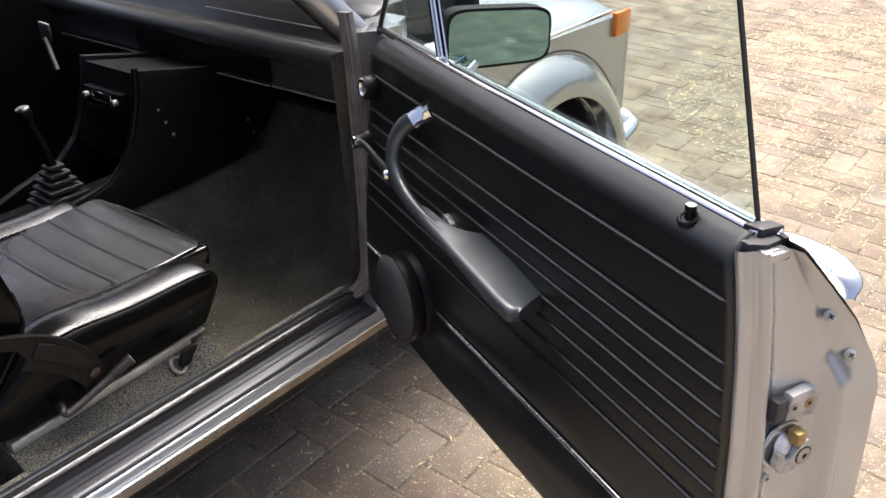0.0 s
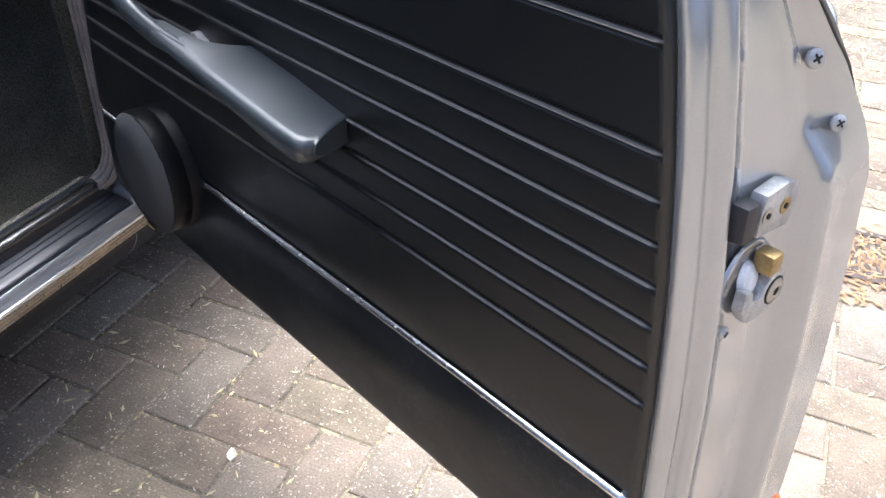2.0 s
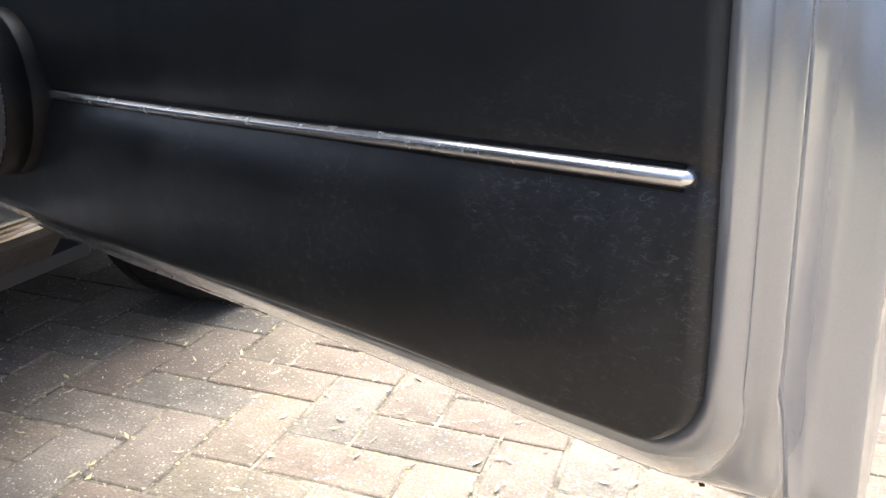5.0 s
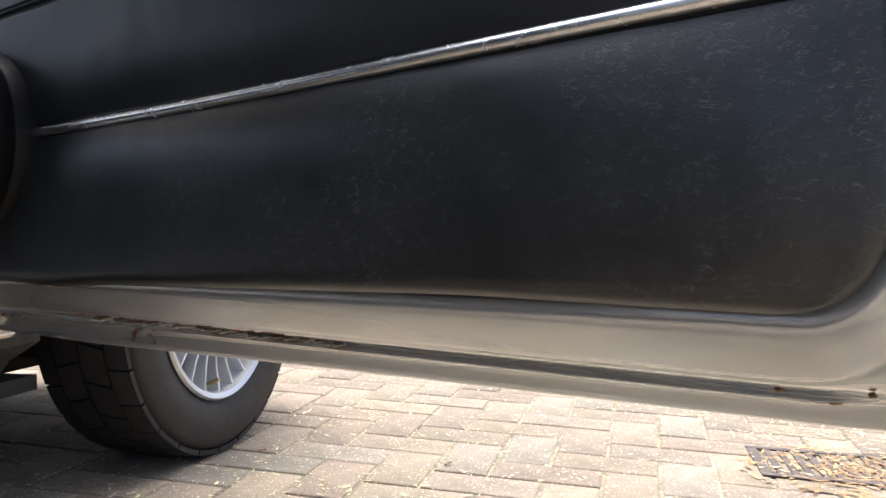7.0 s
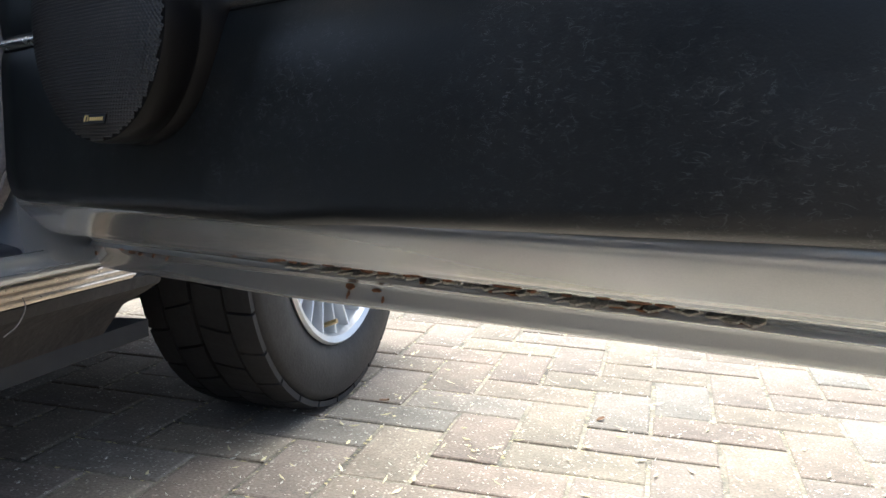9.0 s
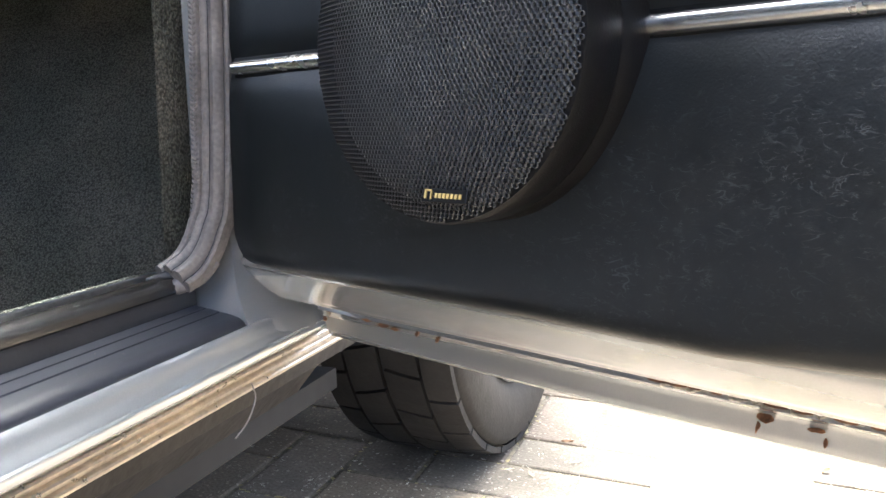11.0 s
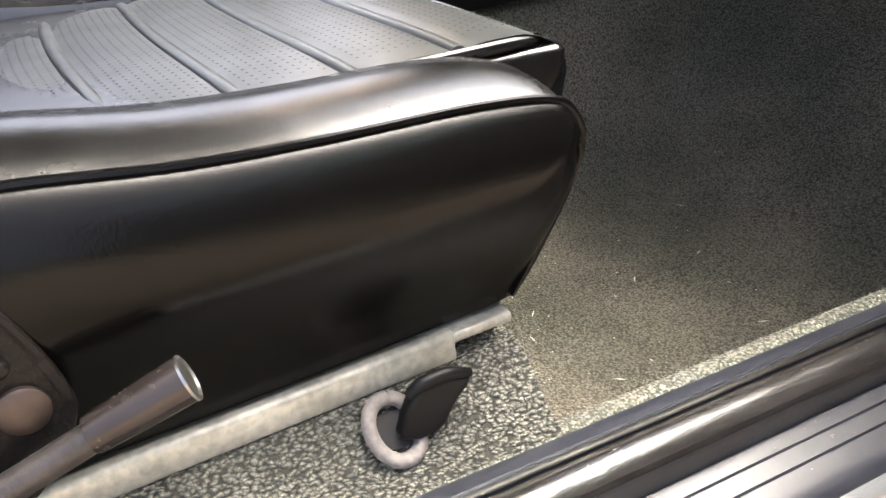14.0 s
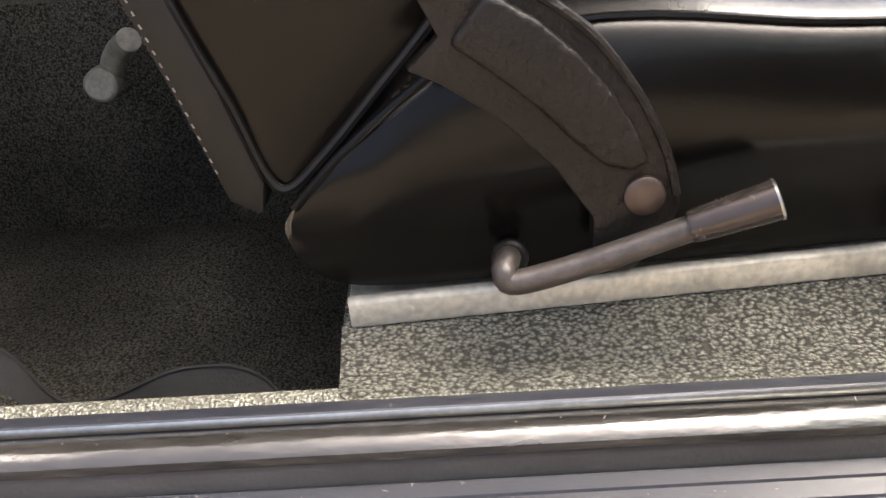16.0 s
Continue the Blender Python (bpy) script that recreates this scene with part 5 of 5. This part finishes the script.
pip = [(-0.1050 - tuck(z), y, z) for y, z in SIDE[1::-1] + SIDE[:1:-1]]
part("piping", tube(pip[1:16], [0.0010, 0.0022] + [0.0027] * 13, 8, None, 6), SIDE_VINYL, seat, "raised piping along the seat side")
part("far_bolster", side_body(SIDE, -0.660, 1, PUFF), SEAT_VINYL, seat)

# pleated cushion: rounded bars running across, with perforations pressed in
PLEATS = [-0.242, -0.317, -0.383, -0.447, -0.511, -0.573, -0.634, -0.69]
rows = []
ys = []
for a, b in zip(PLEATS, PLEATS[1:]):
    ys += [(a + (b - a) * k / 10, (0.70, 0.82, 0.92, 0.97, 1.0, 1.0, 1.0, 0.97, 0.92, 0.82)[k]) for k in range(10)]
ys.append((PLEATS[-1], 0.0))
for y, h in ys:
    ring = []
    for k in range(17):
        u = k / 16
        x = -0.192 - u * 0.382
        crown = math.sin(math.pi * min(max(u, 0.02), 0.98)) ** 0.35
        base = lerp([(-0.69, 0.532), (-0.55, 0.540), (-0.42, 0.548), (-0.30, 0.555), (-0.27, 0.555), (-0.25, 0.549), (-0.235, 0.536)], y)
        ring.append((x, y - 0.010 * math.sin(math.pi * u), base + 0.007 * h + 0.010 * (crown - 1)))
    rows.append(ring)
rows.insert(0, [(x, y + 0.002, z - 0.012) for x, y, z in rows[0]])
rows.insert(0, [(x, y - 0.006, z - 0.030) for x, y, z in rows[0]])
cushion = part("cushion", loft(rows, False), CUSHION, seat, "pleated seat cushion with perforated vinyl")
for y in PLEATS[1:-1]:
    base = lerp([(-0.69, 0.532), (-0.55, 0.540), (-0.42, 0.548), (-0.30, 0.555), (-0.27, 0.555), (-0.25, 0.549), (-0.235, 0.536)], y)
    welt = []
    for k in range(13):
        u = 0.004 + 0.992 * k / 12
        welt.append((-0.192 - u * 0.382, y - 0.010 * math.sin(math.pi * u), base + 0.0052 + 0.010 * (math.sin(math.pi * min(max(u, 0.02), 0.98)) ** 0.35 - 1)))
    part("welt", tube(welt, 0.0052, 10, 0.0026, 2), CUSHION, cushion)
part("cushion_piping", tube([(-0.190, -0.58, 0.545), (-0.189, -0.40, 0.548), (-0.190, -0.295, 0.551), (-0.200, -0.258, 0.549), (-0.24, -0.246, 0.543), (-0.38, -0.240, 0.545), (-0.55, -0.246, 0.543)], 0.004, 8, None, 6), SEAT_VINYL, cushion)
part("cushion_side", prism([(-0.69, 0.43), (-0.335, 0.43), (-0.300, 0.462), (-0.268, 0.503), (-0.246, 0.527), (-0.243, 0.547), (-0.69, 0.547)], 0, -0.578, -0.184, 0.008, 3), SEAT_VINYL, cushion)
bm = bmesh.new()
for a, b in zip(PLEATS, PLEATS[1:]):
    y = a - 0.010
    j = 0
    while y > b + 0.010:
        for i in range(46):
            x = -0.212 - (i + 0.5 * (j & 1)) * 0.0072
            u = (-0.192 - x) / 0.382
            yy = y - 0.010 * math.sin(math.pi * u)
            h = min(1.0, 0.75 + 0.3 * math.sin(math.pi * (a - y) / (a - b)))
            base = lerp([(-0.69, 0.532), (-0.55, 0.540), (-0.42, 0.548), (-0.30, 0.555), (-0.27, 0.555), (-0.25, 0.549), (-0.235, 0.536)], y)
            z = base + 0.007 * h + 0.010 * (math.sin(math.pi * min(max(u, 0.02), 0.98)) ** 0.35 - 1) + 0.0004
            vs = [bm.verts.new((x + math.cos(t) * 0.0011, yy + math.sin(t) * 0.0011, z)) for t in (0.4, 1.97, 3.54, 5.11)]
            bm.faces.new(vs)
        y -= 0.0062
        j += 1
tagged(part("perforation", bm, DARK, cushion, smooth=False, fix=False), kind="stuff")

# backrest
BACK = [(-0.775, 0.466), (-0.753, 0.485), (-0.723, 0.518), (-0.685, 0.562), (-0.662, 0.600), (-0.665, 0.66), (-0.695, 0.78), (-0.745, 0.93), (-0.79, 1.02), (-0.84, 1.05), (-0.895, 1.02), (-0.895, 0.93), (-0.878, 0.80), (-0.853, 0.68), (-0.824, 0.575), (-0.800, 0.515), (-0.787, 0.476)]
BPUFF = [(-0.0085, 0.38, 0), (-0.0083, 0.55, 0), (-0.0076, 0.72, 0), (-0.006, 0.86, 0), (-0.003, 0.95, 0), (0.0, 1.0, 0), (0.008, 1.0, 0), (0.03, 0.99, 0), (0.08, 0.97, 0), (0.43, 0.97, 0), (0.48, 0.99, 0), (0.502, 1.0, 0), (0.51, 0.95, 0)]
backrest = part("backrest", side_body(BACK, -0.128, -1, BPUFF), SEAT_VINYL, seat, "black vinyl backrest leaning back")
matte_side(backrest, -0.1285)
part("back_piping", tube([(-0.1265, y, z) for y, z in BACK[5::-1] + BACK[:-6:-1]], 0.003, 8, None, 5), SHELL, backrest)
part("back_shell", prism([(-0.790, 0.452), (-0.808, 0.462), (-0.830, 0.530), (-0.850, 0.585), (-0.880, 0.70), (-0.91, 0.86), (-0.925, 1.00), (-0.90, 1.00), (-0.882, 0.86), (-0.856, 0.70), (-0.827, 0.585), (-0.804, 0.525), (-0.787, 0.472)], 0, -0.645, -0.120, 0.004, 2), SHELL, backrest, "stitched black back cover")
bm = bmesh.new()
for k in range(34):
    u = k / 33
    p = Vector((-0.1185, -0.811 - u * 0.066 - 0.010 * u * u, 0.480 + u * 0.22))
    vs = [bm.verts.new(p + Vector((0.0, dy, dz))) for dy, dz in ((-0.0006, 0), (0.0005, 0.0002), (-0.0006, 0.0026), (-0.0016, 0.0024))]
    bm.faces.new(vs)
tagged(part("back_stitching", bm, THREAD, backrest, smooth=False, fix=False), kind="stuff")

# recliner bracket, pivot bolt and lever
brk = [(-0.572, 0.440), (-0.565, 0.462), (-0.570, 0.484), (-0.579, 0.508), (-0.592, 0.530), (-0.613, 0.556), (-0.640, 0.576), (-0.680, 0.600), (-0.735, 0.622), (-0.745, 0.60), (-0.700, 0.580), (-0.688, 0.556), (-0.704, 0.540), (-0.690, 0.534), (-0.660, 0.514), (-0.632, 0.487), (-0.611, 0.457), (-0.610, 0.422), (-0.590, 0.424)]
bracket = part("recliner_bracket", prism(brk, 0, -0.099, -0.0860, 0.0025, 2), BRACKET, seat, "crackle-finished black recliner bracket")
PLATEAU = [(-0.664, 0.577), (-0.640, 0.562), (-0.6216, 0.546), (-0.603, 0.524), (-0.590, 0.503), (-0.5835, 0.4890), (-0.592, 0.4835), (-0.606, 0.487), (-0.622, 0.500), (-0.640, 0.519), (-0.662, 0.537), (-0.683, 0.553)]
part("embossed_web", prism(PLATEAU, 0, -0.0900, -0.0805, 0.0042, 3), BRACKET, bracket)
part("rolled_rim", tube([(-0.0868, -0.568, 0.468), (-0.0868, -0.5725, 0.486), (-0.0868, -0.5815, 0.507), (-0.0868, -0.594, 0.528), (-0.0868, -0.614, 0.553), (-0.0868, -0.640, 0.573), (-0.0868, -0.680, 0.597), (-0.0868, -0.730, 0.618)], 0.0030, 8, 0.0026, 5), BRACKET, bracket)
part("pivot_bolt", disc(0, 0, 28, axis=(1, 0, 0), at=(-0.0860, -0.5850, 0.4690), rings=[(0.0108, 0), (0.0108, 0.0026), (0.0096, 0.0036), (0.004, 0.0041)]), mat("brown_bolt", (0.060, 0.044, 0.037), 0.42, 0.5, 0.3, 60), bracket, "brownish domed pivot bolt")
lever = part("recliner_lever", tube([(-0.104, -0.653, 0.430), (-0.088, -0.656, 0.4335), (-0.0795, -0.6585, 0.4315), (-0.0765, -0.652, 0.4262), (-0.0755, -0.612, 0.4370), (-0.0720, -0.556, 0.4575)], 0.0070, 12, None, 6), LEVER, seat, "bent grey-brown steel recliner lever")
part("lever_boss", disc(0, 0, 20, axis=(1, -0.15, 0.2), at=(-0.0990, -0.6535, 0.4305), rings=[(0.0102, 0), (0.0102, 0.0055), (0.0088, 0.0070), (0.0078, 0.0070)]), BRACKET, lever)
part("lever_grip", tube([(-0.0722, -0.563, 0.4560), (-0.0717, -0.560, 0.4570), (-0.0685, -0.522, 0.4705)], [0.0078, 0.0088, 0.0106], 20, None, 2), mat("grip_brown", (0.055, 0.045, 0.041), 0.25, 0.6, 0.2, 40), lever, "tapered shiny lever grip")
part("grip_cap", disc(0, 0, 20, axis=(0.0055, 0.038, 0.0148), at=(-0.0685, -0.5225, 0.4703), rings=[(0.0108, 0), (0.0108, 0.0012), (0.0092, 0.0018), (0.008, 0.0008), (0.004, 0.0008)]), STEEL, lever)

# runners
tilt_run = Matrix.Translation((0, -0.746, 0.3835)) @ pose(0, 0, 0, 3.2, 0, 0)
part("seat_runner", moved(prism([(-0.135, 0), (-0.108, 0), (-0.1065, 0.0015), (-0.1065, 0.0165), (-0.109, 0.0185), (-0.114, 0.0185), (-0.116, 0.0155), (-0.130, 0.0155), (-0.135, 0.018)], 1, 0, 0.372, 0.0008, 1), tilt_run), RAIL, seat, "zinc seat runner on the carpet")
part("seat_slide", moved(prism([(-0.130, 0.0100), (-0.1090, 0.0100), (-0.1080, 0.0120), (-0.1080, 0.0150), (-0.1095, 0.0165), (-0.130, 0.0165)], 1, 0.355, 0.410, 0.0006, 1), tilt_run), RAIL, seat)
for y in (-0.712, -0.545, -0.44):
    part("runner_rivet", disc(0, 0, 16, axis=(1, 0, 0), at=(-0.1068, y, 0.393 + (y + 0.746) * 0.056), rings=[(0.0040, 0), (0.0025, 0.0008)]), RAIL, seat)
sl = part("slide_lever", prism([(-0.4245, 0.388), (-0.4205, 0.401), (-0.4160, 0.4105), (-0.4085, 0.4155), (-0.3940, 0.4165), (-0.3800, 0.4120), (-0.3835, 0.4065), (-0.3915, 0.3985), (-0.3965, 0.3885), (-0.4020, 0.3845), (-0.4130, 0.3835)], 0, -0.0885, -0.0785, 0.0035, 3), PLASTIC, seat, "black paddle that slides the seat")
part("paddle_edge", tube([(-0.0835, -0.4165, 0.4105), (-0.0820, -0.4085, 0.4160), (-0.0815, -0.3940, 0.4172), (-0.0825, -0.3805, 0.4125)], [0.0030, 0.0042, 0.0040, 0.0028], 10, None, 5), PLASTIC, sl)
ring = []
for k in range(25):
    c, d = math.cos(2 * math.pi * k / 24), math.sin(2 * math.pi * k / 24)
    ring.append((-0.0875 - 0.0115 * c, -0.4235 + 0.001 * c + 0.0140 * d, 0.3900 + 0.0125 * c - 0.0035 * d))
part("eyelet", tube(ring, 0.0042, 10, 0.0036, 2, up=(0.7, 0.1, 0.7)), SEAL, sl, "pale plastic eyelet round the lever")
# dark plug in place of the shade inside the eyelet
part("eyelet_hole", tube([(-0.0900, -0.4235, 0.3872), (-0.0885, -0.4235, 0.3890)], [0.0105, 0.0105], 16, 0.0125, 1, up=(0, 1, 0)), DARK, sl)
part("lever_stem", tube([(-0.098, -0.4225, 0.378), (-0.0895, -0.4195, 0.3850), (-0.0835, -0.4140, 0.3900)], 0.0052, 10), STEEL, sl)
part("far_hinge", join(tube([(-0.44, -0.955, 0.485), (-0.48, -0.985, 0.462), (-0.50, -1.004, 0.43)], 0.011, 12), disc(0.016, 0.02, 20, 0.003, (1, 0, 0), (-0.495, -1.004, 0.435))), RAIL, seat)
part("under_frame", box(-0.62, -0.14, -0.72, -0.345, 0.376, 0.425), DARK, seat)

# seat belt strap
strap = thing("seat_belt", CAR, "black seat belt webbing lying slack on the rear carpet", "seat belt")
line = smooth_path([(-0.115, -1.06, 0.400), (-0.105, -0.985, 0.405), (-0.100, -0.945, 0.385), (-0.098, -0.923, 0.352), (-0.098, -0.890, 0.352), (-0.100, -0.855, 0.366), (-0.102, -0.821, 0.367), (-0.100, -0.800, 0.358), (-0.098, -0.792, 0.345)], 8)
rings = [[p, p + Vector((0.014, 0.004, -0.024)), p + Vector((0.0126, 0.004, -0.0245)), p + Vector((-0.0014, 0.0, -0.0006))] for p in line]
part("webbing", loft(rings), WEB, strap)

part("belt_edge", tube([p + Vector((0.0005, 0, -0.0005)) for p in line[::4]], 0.0012, 6, None, 2), WEB, strap)

# ================= ground =================
ground = tagged(part("ground", prism([(-400, -400), (400, -400), (400, 400), (-400, 400)], 2, -0.3, -0.0030), JOINT, None, smooth=False), "sandy joints under brown block paving", "ground", kind="structure")
pave = thing("pavement", pose(0.127, -0.085, 0, 0, 0, 25.2), "herringbone paving of brownish concrete blocks", "paving", "structure")
MOD = 0.1025


def block(bm, x0, y0, x1, y1, dz, tx, ty):
    g, c = 0.0025, 0.0028
    x0, y0, x1, y1 = x0 + g, y0 + g, x1 - g, y1 - g
    mx, my = (x0 + x1) / 2, (y0 + y1) / 2

    def h(x, y):
        return dz + tx * (x - mx) + ty * (y - my)
    rs = []
    for inset, low in ((0, -0.02), (0, -0.0045), (c * 0.4, -0.0015), (c * 1.5, 0.0)):
        rs.append([bm.verts.new((x, y, low + h(x, y))) for x, y in ((x0 + inset, y0 + inset), (x1 - inset, y0 + inset), (x1 - inset, y1 - inset), (x0 + inset, y1 - inset))])
    for a, b in zip(rs, rs[1:]):
        for i in range(4):
            bm.faces.new((a[i], a[(i + 1) % 4], b[(i + 1) % 4], b[i]))
    bm.faces.new(rs[-1])


random.seed(11)
near, far = [], []
for i in range(-62, 62):
    for j in range(-60, 64):
        c = (i - j) % 4
        if c not in (0, 1):
            continue
        b = (i * MOD, j * MOD, (i + (2 if c == 1 else 1)) * MOD, (j + (1 if c == 1 else 2)) * MOD)
        d = math.hypot((b[0] + b[2]) / 2 - 0.35, (b[1] + b[3]) / 2 - 0.75)
        (near if d < 1.40 else far).append((d, b))
near.sort()
shapes = {}
for v in range(4):
    for lie in (0, 1):
        bm = bmesh.new()
        block(bm, 0, 0, MOD * (2 - lie), MOD * (1 + lie), random.uniform(-0.0012, 0.0008), random.uniform(-0.009, 0.009), random.uniform(-0.009, 0.009))
        bmesh.ops.recalc_face_normals(bm, faces=bm.faces)
        me = bpy.data.meshes.new("brick")
        bm.to_mesh(me)
        bm.free()
        me.materials.append(PAVER)
        shapes[v, lie] = me
for k, (d, b) in enumerate(near):
    if k >= 300:
        far.append((d, b))
        continue
    o = new("brick", shapes[random.randrange(4), 0 if b[2] - b[0] > b[3] - b[1] else 1])
    o.parent = pave
    o.location = (b[0], b[1], 0)
bm = bmesh.new()
for d, b in far:
    block(bm, *b, random.uniform(-0.002, 0.001), random.uniform(-0.009, 0.009), random.uniform(-0.009, 0.009))
tagged(part("bricks_beyond", bm, PAVER, pave, smooth=False), kind="stuff")

# blossoms blown over the paving
LITTER = mat("leaf_litter", (0.36, 0.22, 0.10), 0.8, 0, 0.4, 8, vary=0.5)
random.seed(21)


def flakes(count, area, size):
    """Small curled petals, thrown at random within circles of (x, y, radius, weight)."""
    verts, faces = [], []
    for _ in range(count):
        cx, cy, cr, _w = random.choices(area, [a[3] for a in area])[0]
        r, t = cr * math.sqrt(random.random()), random.uniform(0, 6.283)
        x, y = cx + r * math.cos(t), cy + r * math.sin(t)
        a, l, w_ = random.uniform(0, 6.283), size * random.uniform(0.5, 1.4), size * random.uniform(0.15, 0.35)
        c, s, n = math.cos(a), math.sin(a), len(verts)
        z = 0.0012 + random.random() * 0.002
        for u, v, h in ((-l, 0, 0.001), (0, -w_, 0), (l, 0, 0.0025), (0, w_, 0.0012)):
            verts.append((x + c * u - s * v, y + s * u + c * v, z + h))
        faces.append((n, n + 1, n + 2, n + 3))
    return verts, faces


for nm, count, area, size, mt, lab in (("fallen_blossom", 21000, [(-0.5, 3.4, 1.6, 5), (0.9, 2.6, 1.2, 2), (-1.6, 4.6, 1.6, 3), (0.5, 1.2, 1.0, 0.25), (0.4, 0.2, 0.6, 0.07)], 0.010, PETAL, "dry yellow blossom scattered over the paving"),
                                       ("leaf_litter", 420, [(0.70, 1.36, 0.17, 1), (0.82, 1.44, 0.15, 1)], 0.016, LITTER, "dry leaves gathered on the drain grate"),
                                       ("pale_bits", 1500, [(0.3, 0.3, 0.9, 1), (0.3, 1.2, 1.0, 1)], 0.004, LEAF, "tiny pale plant bits on the paving")):
    me = bpy.data.meshes.new(nm)
    v, f = flakes(count, area, size)
    me.from_pydata(v, [], f)
    me.materials.append(mt)
    tagged(new(nm, me), lab, "plant litter", kind="stuff")


def leaf(name, x, y, z, length, width, turn, m, label):
    rings = []
    for k in range(9):
        u = k / 8
        w_ = width * math.sin(math.pi * min(0.97, max(0.03, u))) ** 0.7
        rings.append([(length * (u - 0.5), w_ * s, 0.0012 + 0.003 * u * u + 0.0022 * abs(s)) for s in (-1, -0.4, 0, 0.4, 1)])
    bm = loft(rings, False)
    ob = part(name, moved(bm, pose(x, y, z, 0, 0, turn)), m)
    return tagged(ob, label, "leaf")


leaf("leaf", 0.317, -0.014, 0.001, 0.026, 0.008, 140, LEAF, "small pale dry leaf lying on the paving")
BROWN = mat("dry_leaf", (0.22, 0.12, 0.06), 0.8, 0, 0.3, 50)
for x, y, t in ((-0.158, 0.687, 20), (0.154, 0.872, 75), (0.62, 1.30, 10), (0.80, 1.40, 60), (0.70, 1.33, 120)):
    leaf("leaf", x, y, 0.001, 0.018, 0.005, t, BROWN if y < 1 else PETAL, "small curled dry leaf on the paving")

# drain grate let into the paving
grate = thing("drain_grate", pose(0.70, 1.40, 0, 0, 0, 28), "rusty cast iron drain grate set in the paving", "drain")
part("rim", join(box(-0.15, 0.15, -0.105, -0.085, -0.004, 0.004, 0.002), box(-0.15, 0.15, 0.085, 0.105, -0.004, 0.004, 0.002), box(-0.15, -0.13, -0.0845, 0.0845, -0.004, 0.004, 0.002), box(0.13, 0.15, -0.0845, 0.0845, -0.004, 0.004, 0.002)), IRON, grate)
for k in range(9):
    part("bar", box(-0.118 + k * 0.027, -0.104 + k * 0.027, -0.0845, 0.0845, -0.003, 0.003, 0.0015), IRON, grate)
# thin dark sheet painted in for the drain's shaded depth
part("pit", box(-0.1295, 0.1295, -0.0845, 0.0845, -0.0052, -0.0045), DARK, grate, smooth=False)

# crumbs on the cabin carpet
bm = bmesh.new()
for _ in range(48):
    x, y = random.uniform(-0.45, -0.10), random.uniform(-0.3, 0.14)
    e = max(0.0, 1 - (-0.060 - x) / 0.10)
    c = CAR @ Vector((x, y, 0.255 + 0.108 * e ** 1.6))
    a, l = random.uniform(0, 6.28), random.choice((0.0012, 0.0015, 0.002, 0.006))
    vs = [bm.verts.new(c + Vector((math.cos(a + t) * (l if t in (0, 3.14) else 0.0008), math.sin(a + t) * (l if t in (0, 3.14) else 0.0008), 0.001))) for t in (0, 1.57, 3.14, 4.71)]
    bm.faces.new(vs)
tagged(part("carpet_crumbs", bm, LEAF, None, smooth=False, fix=False), "tiny pale crumbs on the carpet", "dirt", kind="stuff")
